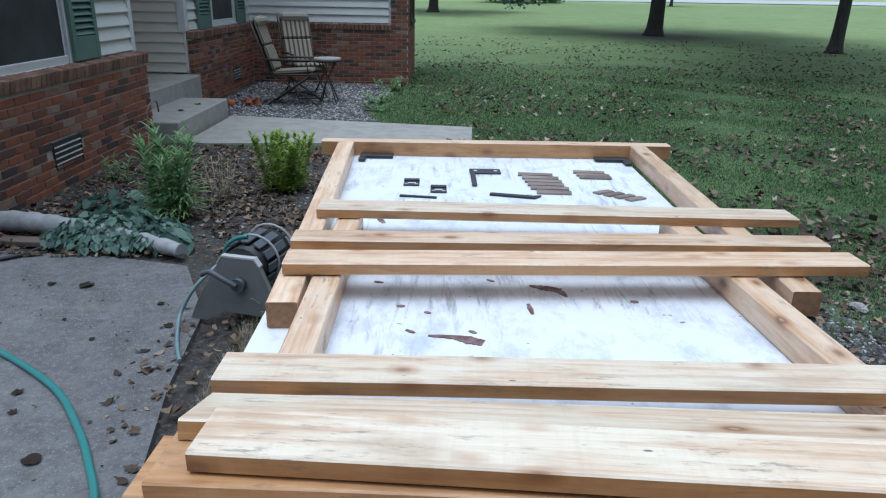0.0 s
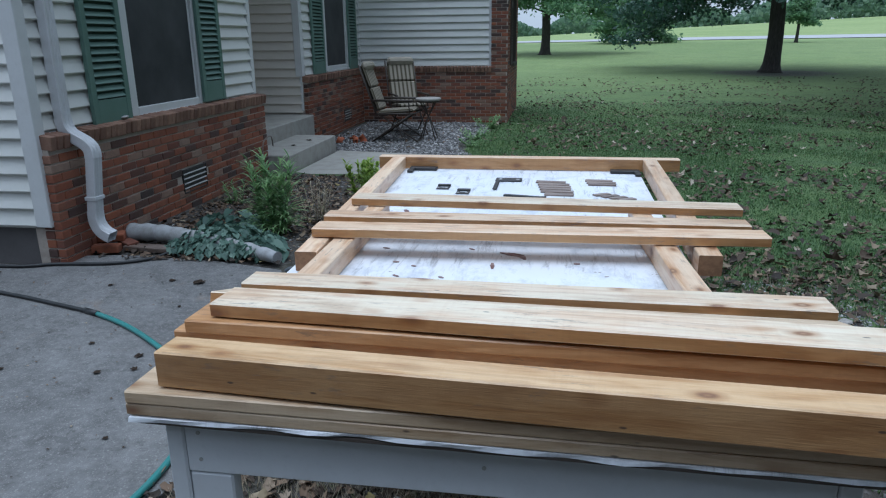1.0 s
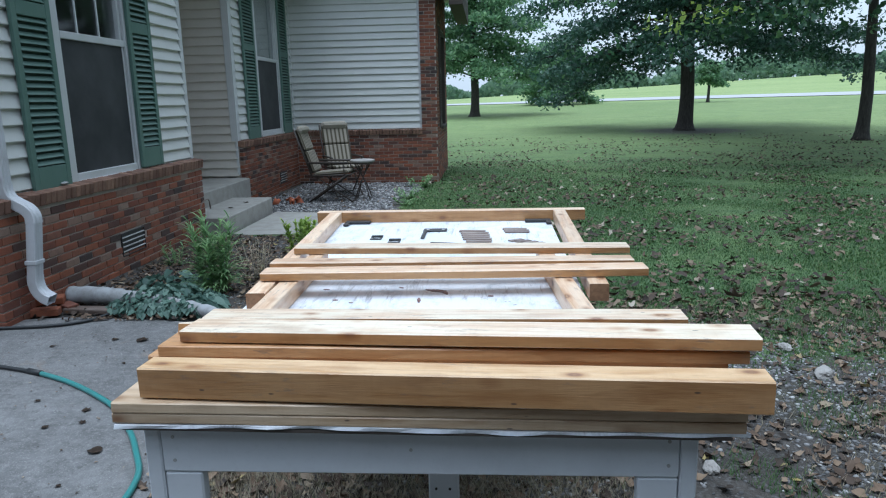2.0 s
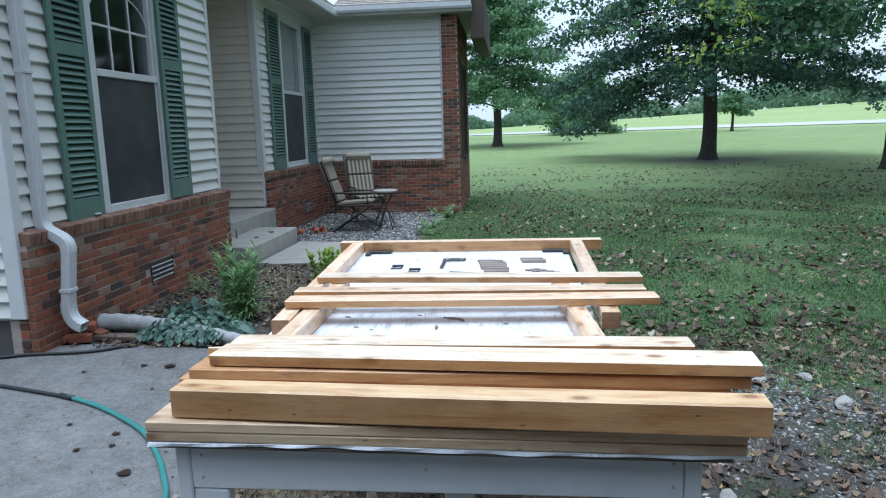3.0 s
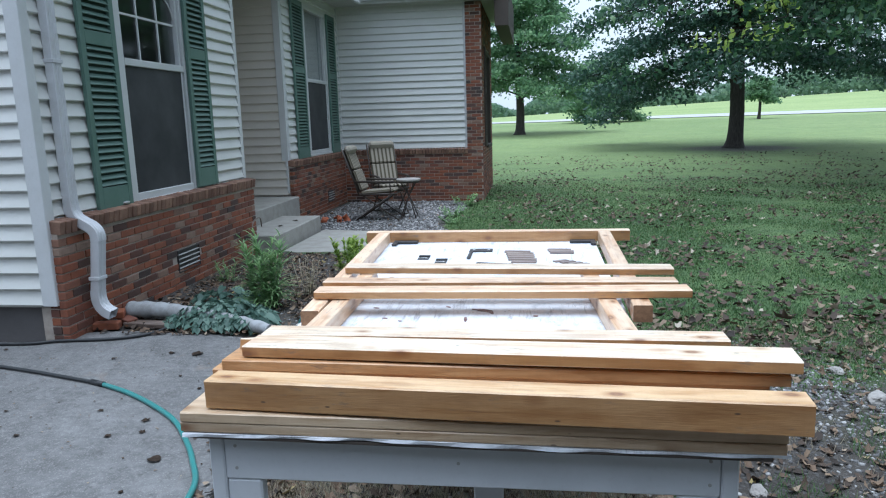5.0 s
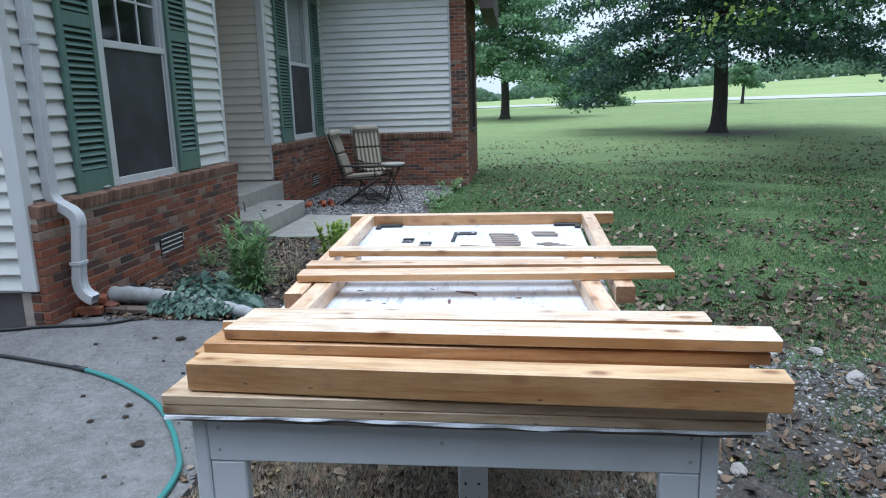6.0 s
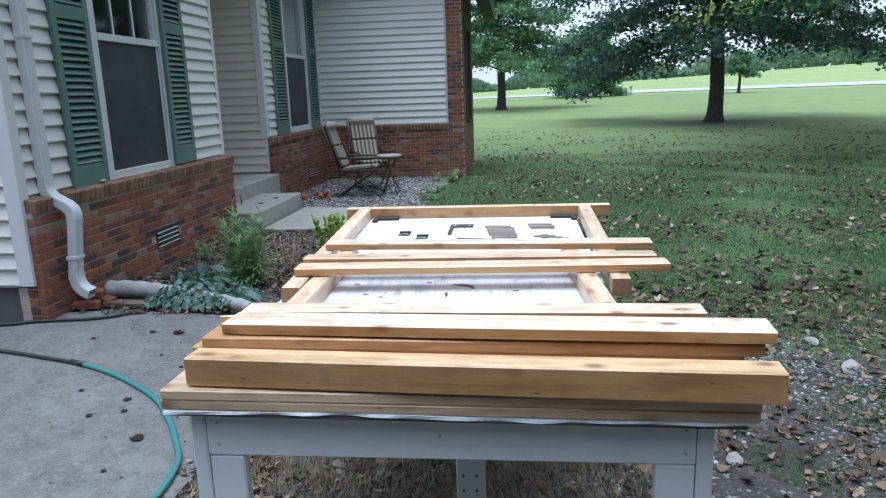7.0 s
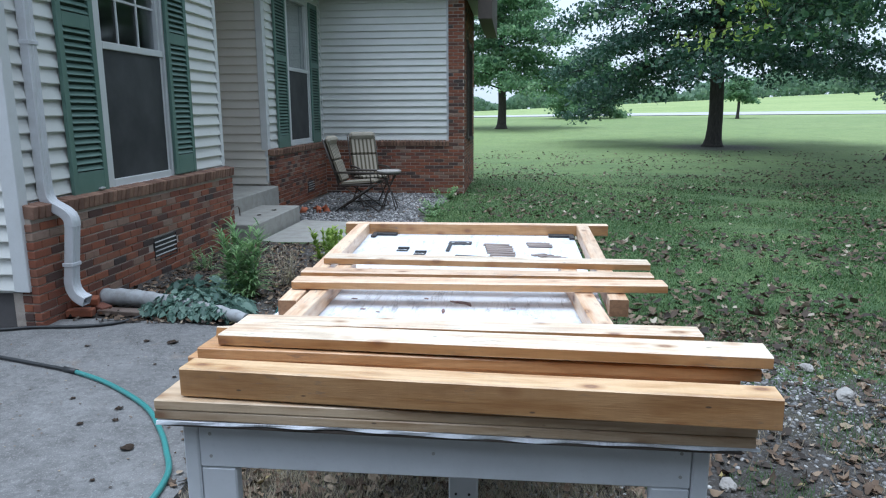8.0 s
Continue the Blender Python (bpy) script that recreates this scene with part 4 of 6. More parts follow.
box_part("apron", GREY_PAINT, table, (0.69, 0.712, AF + 0.1, 2.80, 0.772, 0.880), 0.003)
box_part("apron", GREY_PAINT, table, (-0.3, 0.676, 2.78, 2.802, 0.80, 0.905), 0.003)
for x0, x1, inner in ((-0.335, -0.299, (-0.297, -0.213)), (0.814, 0.85, (0.728, 0.812))):
    for y0, s in ((AF, 1), (2.802, -1)):
        if s < 0 and x0 > 0:
            x0, x1, inner = 0.676, 0.712, (0.59, 0.674)
        lo, hi = sorted((y0, y0 + s * 0.09))
        box_part("leg", GREY_PAINT, table, (x0, x1, lo, hi, 0.0, 0.882 if s > 0 else 0.91), 0.004)
        lo, hi = sorted((y0 + s * 0.002, y0 + s * 0.036))
        box_part("leg_board", GREY_PAINT, table, (*inner, lo, hi, 0.0, 0.770 if s > 0 else 0.798), 0.004)
centre_leg = box_part("centre_leg", GREY_PAINT, table, (0.238, 0.326, 0.98, 1.018, 0.0, 0.885), 0.004, "pale grey leg with screw heads")
box_part("cleat", GREY_PAINT, table, (-0.31, 0.688, 1.02, 1.058, 0.80, 0.889), 0.004)
for z in (0.28, 0.33, 0.40, 0.45, 0.52, 0.57):
    for dx in (0.022, 0.062):
        bm = bmesh.new()
        add_tube(bm, [(0.238 + dx, 0.981, z), (0.238 + dx, 0.977, z)], 0.004, 8)
        part("screw", bm, BLACK_IRON, centre_leg)
for x, z in ((-0.27, 0.80), (-0.27, 0.855), (0.79, 0.80), (0.79, 0.855), (0.25, 0.83)):
    bm = bmesh.new()
    add_tube(bm, [(x, AF + 0.001, z), (x, AF - 0.0015, z)], 0.004, 8)
    part("screw", bm, STEEL, table)


def board(label, fl, fr, width, thick, zl, zr, mat, name="lumber_board", group="lumber boards on the table", tilt=0.0, edge=PINE_EDGE_SHADED):
    """A sawn board from its front left and right top corners; it runs along its own x."""
    a, b = Vector((*fl, zl)), Vector((*fr, zr))
    d = (b - a)
    length = d.length
    ex = d.normalized()
    ey = Vector((0, 0, 1)).cross(ex).normalized()
    ez = ex.cross(ey)
    m = Matrix(((ex.x, ey.x, ez.x, a.x), (ex.y, ey.y, ez.y, a.y), (ex.z, ey.z, ez.z, a.z), (0, 0, 0, 1))) @ Matrix.Rotation(math.radians(tilt), 4, "X")
    bm = bmesh.new()
    n = 14
    rings = []
    c = 0.0025
    for i in range(n + 1):
        t = i / n
        wob, bow = 0.0012 * noise.noise((t * 3 + a.x * 50, a.y * 90, 0)), 0.0012 * noise.noise((t * 2.3, a.y * 70, 5))
        p = [(c, 0), (width - c, 0), (width, -c), (width, -thick + c), (width - c, -thick), (c, -thick), (0, -thick + c), (0, -c)]
        rings.append([bm.verts.new((t * length, y + wob, z + bow)) for y, z in p])
    for r, s in zip(rings, rings[1:]):
        for k in range(8):
            side = bm.faces.new((r[k], s[k], s[(k + 1) % 8], r[(k + 1) % 8]))
            # front, back and underside get the colour darkened as shade
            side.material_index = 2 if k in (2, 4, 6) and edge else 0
    for end in (rings[0], rings[-1][::-1]):
        bm.faces.new(end).material_index = 1
    bmesh.ops.recalc_face_normals(bm, faces=bm.faces)
    ob = thing(name, label, "board", group, m, bm, mat)
    ob.data.materials.append(END_GRAIN)
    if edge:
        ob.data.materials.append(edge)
    return ob


RH = 0.057
# frame rails on the white top
def rail(label, back, front, mat=PINE):
    (bx, by), (fx, fy) = back, front
    board(label, (fx, fy), (bx, by), 0.062, RH, top_z(fy) + RH + 0.001, top_z(by) + RH + 0.001, mat, "frame_rail", "square frame rails on the table", edge=None)


rail("square pine rail lying along the white tabletop", (-0.352, 2.73), (-0.291, 1.235))
rail("square pine rail lying along the white tabletop", (0.812, 2.73), (0.802, 1.325))
rail("square pine rail under the cross boards", (-0.222, 1.83), (-0.222, 0.70), PINE)
rail("square pine rail under the cross boards", (0.664, 1.82), (0.747, 0.70), PINE)
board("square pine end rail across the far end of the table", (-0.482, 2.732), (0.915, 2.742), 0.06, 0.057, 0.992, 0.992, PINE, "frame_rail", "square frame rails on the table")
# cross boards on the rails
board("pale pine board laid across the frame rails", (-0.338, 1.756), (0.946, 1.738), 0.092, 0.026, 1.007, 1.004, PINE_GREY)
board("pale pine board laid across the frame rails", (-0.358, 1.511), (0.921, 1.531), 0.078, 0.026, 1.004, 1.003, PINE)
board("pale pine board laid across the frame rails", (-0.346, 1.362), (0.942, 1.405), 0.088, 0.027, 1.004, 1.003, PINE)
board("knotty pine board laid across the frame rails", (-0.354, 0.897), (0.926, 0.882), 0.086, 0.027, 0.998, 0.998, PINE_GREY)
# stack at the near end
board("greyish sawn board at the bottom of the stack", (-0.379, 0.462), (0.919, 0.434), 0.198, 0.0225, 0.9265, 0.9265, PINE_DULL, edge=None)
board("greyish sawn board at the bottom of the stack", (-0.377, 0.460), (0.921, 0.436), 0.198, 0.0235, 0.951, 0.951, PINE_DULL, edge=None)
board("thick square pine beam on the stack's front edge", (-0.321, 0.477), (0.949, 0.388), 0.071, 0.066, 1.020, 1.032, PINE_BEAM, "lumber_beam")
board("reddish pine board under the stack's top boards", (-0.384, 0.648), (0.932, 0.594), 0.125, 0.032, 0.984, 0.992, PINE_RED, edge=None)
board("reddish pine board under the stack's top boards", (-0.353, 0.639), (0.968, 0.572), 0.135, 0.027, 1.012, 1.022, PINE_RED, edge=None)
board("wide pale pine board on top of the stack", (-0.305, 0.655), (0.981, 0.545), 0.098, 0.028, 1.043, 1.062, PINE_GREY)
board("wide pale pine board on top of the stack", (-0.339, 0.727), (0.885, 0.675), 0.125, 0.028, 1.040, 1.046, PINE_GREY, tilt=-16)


# hardware and shims on the white top
def flat_item(name, label, cat, outline, y_lift, thick, mat, group="", tilt=0.0):
    cx = sum(p[0] for p in outline) / len(outline)
    cy = sum(p[1] for p in outline) / len(outline)
    bm = bmesh.new()
    add_prism(bm, [(a - cx, b - cy) for a, b in outline], 0, thick)
    ob = thing(name, label, cat, group, Matrix.Translation((cx, cy, top_z(cy) + y_lift)) @ pose(0, 0, 0, math.degrees(TILT_Z), tilt, 0), bm, mat)
    return ob


def strike(x, y, label):
    ob = thing("hinge_plate", label, "hinge", "black hinge plates", Matrix.Translation((x, y, top_z(y) + 0.001)))
    leaf = box_part("leaf", BLACK_IRON, ob, (-0.027, 0.027, -0.04, -0.012, 0, 0.003), 0.001)
    box_part("leaf", BLACK_IRON, ob, (-0.027, 0.027, 0.014, 0.036, 0, 0.008), 0.001)
    box_part("web", BLACK_IRON, ob, (-0.027, -0.014, -0.012, 0.014, 0, 0.003), 0.001)
    box_part("web", BLACK_IRON, ob, (0.014, 0.027, -0.012, 0.014, 0, 0.003), 0.001)
    for dx in (-0.017, 0.017):
        bm = bmesh.new()
        add_tube(bm, [(dx, -0.028, 0.0035), (dx, -0.028, 0.0055)], 0.006, 8)
        part("screw_hole", bm, STEEL, leaf)


strike(-0.107, 2.335, "small black metal hinge plate on the white top")
strike(-0.013, 2.255, "small black metal hinge plate on the white top")
br = thing("corner_bracket", "black metal corner bracket with white screw holes", "bracket", m=Matrix.Translation((0.10, 2.50, top_z(2.5) + 0.001)))
long_arm = box_part("arm", BLACK_IRON, br, (0, 0.115, -0.03, 0.03, 0, 0.006), 0.002)
box_part("arm", BLACK_IRON, br, (0.002, 0.02, -0.2, -0.03, 0, 0.005), 0.002, "worn grey arm")
for x in (0.022, 0.096):
    bm = bmesh.new()
    add_tube(bm, [(x, -0.004, 0.0055), (x, -0.004, 0.0072)], 0.0075, 10)
    part("screw_hole", bm, TRIM, long_arm)
for cx, s in ((-0.325, 1), (0.735, -1)):
    cb = thing("corner_plate", "black metal corner plate tucked into the frame corner", "bracket", "black corner plates", Matrix.Translation((cx, 2.715, top_z(2.715) + 0.001)))
    box_part("arm", BLACK_IRON, cb, (min(0, s * 0.13), max(0, s * 0.13), -0.032, 0.012, 0, 0.014), 0.002)
    box_part("arm", BLACK_IRON, cb, (min(0, s * 0.026), max(0, s * 0.026), -0.09, -0.032, 0, 0.012), 0.002)
flat_item("metal_strip", "thin black metal strip beside the shims", "strip", [(0.155, 2.195), (0.30, 2.16), (0.325, 2.19), (0.30, 2.185), (0.16, 2.215)], 0.001, 0.006, BLACK_IRON)
flat_item("metal_strip", "thin black metal strip beside the hinge plates", "strip", [(-0.14, 2.165), (-0.02, 2.15), (-0.018, 2.16), (-0.138, 2.178)], 0.001, 0.005, BLACK_IRON)
for y, x0, x1 in ((2.47, 0.275, 0.40), (2.425, 0.285, 0.415), (2.38, 0.29, 0.42), (2.335, 0.295, 0.42), (2.29, 0.30, 0.43), (2.24, 0.315, 0.43)):
    flat_item("wood_shim", "small dark brown wooden shim on the white top", "shim", [(x0, y - 0.018), (x1, y - 0.024), (x1 + 0.004, y + 0.008), (x0 + 0.004, y + 0.02)], 0.001, 0.0055, SHIM, "wooden shims")
for y, x0, x1 in ((2.515, 0.485, 0.60), (2.475, 0.49, 0.61), (2.44, 0.495, 0.61)):
    flat_item("wood_shim", "small dark brown wooden shim on the white top", "shim", [(x0, y - 0.016), (x1, y - 0.02), (x1 + 0.004, y + 0.008), (x0 + 0.004, y + 0.018)], 0.001, 0.0055, SHIM, "wooden shims")
for k in range(4):
    ox, oy = 0.505 + 0.030 * k, 2.245 - 0.024 * k
    flat_item("wood_shim", "small reddish brown wooden shim laid askew", "shim", [(ox, oy), (ox + 0.016, oy - 0.02), (ox + 0.075, oy + 0.01), (ox + 0.06, oy + 0.032)], 0.001, 0.0055, SHIM, "wooden shims")
# red-brown spills on the paint
def spill(axis, widths, label, seed):
    """A dried streak along a line of points, with a ragged outline."""
    line = smooth_line([(x, y, 0) for x, y in axis], 7)
    n = len(line)
    left, right = [], []
    for i, p in enumerate(line):
        u = i / (n - 1) * (len(widths) - 1)
        k = min(int(u), len(widths) - 2)
        w = widths[k] + (widths[k + 1] - widths[k]) * (u - k)
        d = (line[min(i + 1, n - 1)] - line[max(i - 1, 0)]).normalized()
        side = Vector((-d.y, d.x, 0))
        left.append(p + side * w * (1 + 0.5 * noise.noise((i * 0.9, seed, 0))))
        right.append(p - side * w * (1 + 0.5 * noise.noise((i * 0.9, seed, 7))))
    flat_item("paint_spill", label, "stain", [(v.x, v.y) for v in right + left[::-1]], 0.0006, 0.0012, STAIN)


LONG_SPILL = "dried red-brown paint spill on the white top"
spill([(-0.03, 1.212), (0.02, 1.207), (0.05, 1.196), (0.078, 1.185)], (0.003, 0.008, 0.015, 0.011), LONG_SPILL, 1)
spill([(0.20, 1.465), (0.235, 1.452), (0.262, 1.440), (0.278, 1.405)], (0.003, 0.013, 0.012, 0.002), LONG_SPILL, 2)
SPOT = "small dried red-brown spot on the white top"
for k, (x, y, dx, dy, w) in enumerate(((0.186, 1.365, 0.004, -0.05, 0.006), (-0.19, 1.945, 0.02, -0.045, 0.009), (0.104, 1.497, 0.016, -0.012, 0.005), (-0.10, 1.345, 0.018, 0.0, 0.006), (-0.04, 1.318, 0.014, -0.005, 0.005),
                                       (-0.075, 1.235, 0.018, -0.012, 0.005), (0.052, 1.235, 0.014, -0.01, 0.005), (0.415, 1.385, 0.018, 0.0, 0.007), (-0.16, 1.475, 0.022, -0.006, 0.005), (0.655, 1.18, 0.03, -0.006, 0.012))):
    spill([(x, y), (x + dx * 0.5, y + dy * 0.5), (x + dx, y + dy)], (w * 0.6, w, w * 0.5), SPOT, 10 + k)


# ---- hoses and hose reel ----
hose = thing("garden_hose", "teal green garden hose with a black length on the driveway", "hose")
hz = 0.015
bm = bmesh.new()
add_tube(bm, smooth_line([(-2.28, 2.915, hz), (-2.03, 2.79, hz), (-1.78, 2.625, hz), (-1.535, 2.425, hz), (-1.35, 2.20, hz), (-1.205, 1.985, hz), (-1.075, 1.73, hz), (-1.05, 1.35, hz), (-1.15, 0.8, hz), (-1.5, 0.1, hz), (-2.1, -0.6, hz)]), 0.0145, 10)
part("green_length", bm, HOSE_GREEN, hose, "teal green vinyl")
bm = bmesh.new()
add_tube(bm, smooth_line([(-4.9, 2.9, hz), (-4.0, 3.25, hz), (-3.4, 3.22, hz), (-2.95, 3.12, hz), (-2.61, 3.02, hz), (-2.32, 2.93, hz)]), 0.012, 10)
part("black_length", bm, HOSE_BLACK, hose, "black rubber")
bm = bmesh.new()
add_tube(bm, [(-2.36, 2.945, hz), (-2.25, 2.902, hz)], 0.018, 10)
part("coupling", bm, HOSE_BLACK, hose, "dark coupling")
bm = bmesh.new()
add_tube(bm, smooth_line([(-4.9, 2.9, hz), (-4.75, 3.5, hz), (-4.1, 3.62, hz), (-3.4, 3.66, hz), (-3.15, 3.74, hz), (-2.78, 3.80, hz), (-2.56, 3.92, hz), (-2.46, 4.12, 0.02), (-2.40, 4.4, 0.03), (-2.25, 4.9, 0.02), (-2.1, 5.4, 0.0)]), 0.012, 10)
thing("black_hose", "thin black rubber hose running into the flower bed", "hose", bm=bm, mat=HOSE_BLACK)

reel = thing("hose_reel", "grey plastic hose reel with slotted drum and green hose", "hose reel", m=pose(-0.96, 3.08, 0.0, 0, 0, -14))
plate = [(-0.29, 0.0), (-0.25, 0.09), (-0.115, 0.31), (-0.085, 0.345), (0.075, 0.345), (0.105, 0.31), (0.165, 0.16), (0.185, 0.03), (0.13, 0.055), (-0.10, 0.06), (-0.20, 0.0)]
for y in (0.0, 0.34):
    bm = bmesh.new()
    add_prism(bm, plate, y, y + 0.03, "y")
    side = part("side_plate", bm, PLASTIC, reel)
    front_plate = side if y == 0.0 else front_plate
RZ, RR = 0.285, 0.128
bm = bmesh.new()
add_tube(bm, [(0, 0.03, RZ), (0, 0.34, RZ)], 0.104, 20)
drum = part("drum", bm, HOSE_BLACK, reel, "dark inside of the drum")
for y0, y1 in ((0.035, 0.075), (0.135, 0.185), (0.26, 0.335)):
    bm = bmesh.new()
    add_tube(bm, [(0, y0, RZ), (0, y0, RZ), (0, y1, RZ), (0, y1, RZ)], [0.10, RR, RR, 0.10], 18, False)
    part("drum_band", bm, DARK_PLASTIC, drum)
for k in range(12):
    a = 2 * math.pi * k / 12
    box_part("drum_rib", DARK_PLASTIC, drum, (-0.022, 0.022, 0.07, 0.27, -0.006, 0.006), 0.003, "", pose((RR - 0.006) * math.cos(a), 0, RZ + (RR - 0.006) * math.sin(a), 0, 90 - math.degrees(a), 0))
for y in (0.155, 0.33):
    bm = bmesh.new()
    add_tube(bm, [((RR + 0.004) * math.cos(a), y, RZ + (RR + 0.004) * math.sin(a)) for a in np.linspace(0, 2 * math.pi, 29)], 0.007, 8, False)
    part("drum_hoop", bm, LOG, drum, "pale worn rim")
bm = bmesh.new()
add_tube(bm, [((RR + 0.012) * math.cos(a), 0.105 + 0.012 * math.sin(a * 2), RZ + (RR + 0.012) * math.sin(a)) for a in np.linspace(0.5 * math.pi, 1.5 * math.pi, 21)], 0.010, 8, False)
part("hose_turn", bm, HOSE_GREEN, reel, "green hose wound on the drum")
bm = bmesh.new()
add_prism(bm, [(-0.118, 0.308), (-0.088, 0.3465), (0.078, 0.3465), (0.108, 0.308), (0.108, 0.318), (0.082, 0.356), (-0.092, 0.356), (-0.118, 0.318)], -0.002, 0.032, "y")
part("plate_rim", bm, PVC, front_plate, "pale scuffed top edge")
bm = bmesh.new()
add_tube(bm, [(0, -0.035, 0.22), (0, 0.0, 0.22)], 0.035, 16)
part("hub", bm, DARK_PLASTIC, reel)
bm = bmesh.new()
add_tube(bm, smooth_line([(0, -0.04, 0.22), (-0.06, -0.05, 0.255), (-0.13, -0.05, 0.285), (-0.17, -0.06, 0.27)]), 0.014, 8)
part("crank", bm, DARK_PLASTIC, reel, "dark plastic crank")
bm = bmesh.new()
add_tube(bm, smooth_line([(-0.145, 0.1, 0.285), (-0.22, -0.02, 0.2), (-0.30, -0.06, 0.06), (-0.26, -0.16, 0.015), (-0.17, -0.30, 0.013), (-0.08, -0.42, 0.013)]), 0.009, 8)
part("hose_tail", bm, HOSE_PALE, reel, "faded blue-grey hose end on the ground")
# ---- chairs and small table by the wall ----
def slab(bm, m, lx, ly, lz, bevel=0.02):
    add_box(bm, -lx / 2, lx / 2, -ly / 2, ly / 2, -lz / 2, lz / 2, m, bevel)


def recliner(label, m, tilt, size):
    """A folding garden chair that faces its own +x, with a long striped cushion."""
    c = thing("garden_chair", label, "chair", "folding chairs by the wall", m @ Matrix.Scale(size, 4))
    w = 0.46
    back = Matrix.Translation((-0.30, 0, 0.47)) @ pose(0, 0, 0, 0, -tilt, 0)
    ob = part("seat_cushion", bmesh.new(), STRIPES, c)
    bm = bmesh.new()
    slab(bm, Matrix.Translation((0.0, 0, 0.485)) @ pose(0, 0, 0, 0, -4, 0), 0.58, w, 0.055, 0.022)
    bm.to_mesh(ob.data)
    bm.free()
    for k in range(2):
        bm = bmesh.new()
        slab(bm, back @ Matrix.Translation((0.03, 0, 0.21 + 0.37 * k)), 0.05, w, 0.355, 0.02)
        cushion = part("back_cushion", bm, STRIPES, c)
    bm = bmesh.new()
    slab(bm, back @ Matrix.Translation((-0.02, 0, 0.39)), 0.02, w - 0.02, 0.74, 0.006)
    part("back_sling", bm, RUST_FRAME, c, "dark woven back")
    bm = bmesh.new()
    slab(bm, back @ Matrix.Translation((0.055, 0, 0.74)), 0.11, w + 0.01, 0.13, 0.045)
    part("head_pillow", bm, CUSHION, cushion, "cream rolled head pillow")
    for s in (-1, 1):
        y = s * (w / 2 + 0.015)
        for name, pts, r in (("seat_rail", [(-0.33, y, 0.44), (0.33, y, 0.46)], 0.013), ("back_post", [back @ Vector((-0.02, y, -0.02)), back @ Vector((-0.02, y, 0.78))], 0.013),
                             ("leg", [(-0.40, y, 0.0), (0.26, y, 0.45)], 0.012), ("leg", [(0.36, y * 0.9, 0.0), (-0.28, y * 0.9, 0.45)], 0.012),
                             ("armrest", [back @ Vector((0, y * 1.05, 0.20)), (0.05, y * 1.08, 0.66), (0.30, y * 1.08, 0.655)], 0.018), ("arm_post", [(0.24, y * 1.05, 0.46), (0.22, y * 1.05, 0.65)], 0.011)):
            bm = bmesh.new()
            add_tube(bm, pts, r, 8)
            part(name, bm, RUST_FRAME, c)
    for x, z in ((-0.38, 0.02), (0.34, 0.02), (0.30, 0.45)):
        bm = bmesh.new()
        add_tube(bm, [(x, -w / 2, z), (x, w / 2, z)], 0.010, 8)
        part("cross_bar", bm, RUST_FRAME, c)
    return c


recliner("folding dark-framed garden chair with a striped cushion", pose(-2.25, 11.12, -0.125, 0, 0, -2), 19, 1.04)
recliner("folding dark-framed garden chair with its back to the brick wall", pose(-2.25, 11.95, -0.13, 0, 0, -64), 23, 1.08)
st = thing("side_table", "small round side table with dark crossed legs", "table", m=pose(-1.78, 11.3, -0.13))
bm = bmesh.new()
add_tube(bm, [(0, 0, 0.655), (0, 0, 0.665), (0, 0, 0.69), (0, 0, 0.70)], [0.20, 0.215, 0.215, 0.205], 28)
part("tabletop", bm, STONE, st, "pale brown round top")
bm = bmesh.new()
add_tube(bm, [(0, 0, 0.63), (0, 0, 0.655)], 0.19, 24)
part("rim", bm, RUST_FRAME, st)
for k in range(4):
    a = math.pi / 4 + k * math.pi / 2
    bm = bmesh.new()
    add_tube(bm, [(0.17 * math.cos(a), 0.17 * math.sin(a), 0.64), (-0.06 * math.cos(a), -0.06 * math.sin(a), 0.3), (-0.19 * math.cos(a), -0.19 * math.sin(a), 0.0)], 0.010, 8)
    part("leg", bm, RUST_FRAME, st)
pot = thing("broken_flowerpot", "broken orange clay flowerpot lying by the brick wall", "flowerpot", m=pose(-2.98, 10.75, -0.125, 0, 0, 30))
for k, (dx, dy, a) in enumerate(((0, 0, 0), (0.14, 0.04, 70), (0.05, -0.13, 150), (-0.13, 0.05, 220))):
    bm = bmesh.new()
    add_tube(bm, [(0, 0, 0.0), (0, 0.015, 0.06), (0, 0.03, 0.10)], [0.06, 0.075, 0.085], 9, k == 0)
    bmesh.ops.delete(bm, geom=[v for v in bm.verts if v.co.x < -0.045], context="VERTS")
    bmesh.ops.solidify(bm, geom=bm.faces, thickness=0.01)
    part("shard", bm, ORANGE, pot, "", pose(dx, dy, 0.02, 80, 10 * k, a))


# ---- plants ----
def blade_mesh(name, base, direction, length, width, mat, bend=0.5, seg=3):
    """Many narrow arching leaves: arrays of bases, unit directions, lengths and widths."""
    n = len(base)
    d = direction / np.linalg.norm(direction, axis=1)[:, None]
    side = np.cross(d, np.array((0, 0, 1.0)) + 1e-3)
    side /= np.linalg.norm(side, axis=1)[:, None]
    rows = []
    for i in range(seg + 1):
        t = i / seg
        p = base + d * (length * t)[:, None] - np.array((0, 0, 1.0)) * (bend * length * t * t)[:, None]
        w = width * (0.55 + 1.2 * t) * (1 - t) ** 0.7 + width * 0.02
        rows += [p - side * w[:, None], p + side * w[:, None]]
    verts = np.stack(rows, 1).reshape(-1, 3)
    k = 2 * (seg + 1)
    i0 = np.arange(n)[:, None] * k
    faces = np.concatenate([i0 + np.array([2 * i, 2 * i + 1, 2 * i + 3, 2 * i + 2]) for i in range(seg)], 1).reshape(-1, 4)
    return raw_mesh(name, verts, faces, mat)


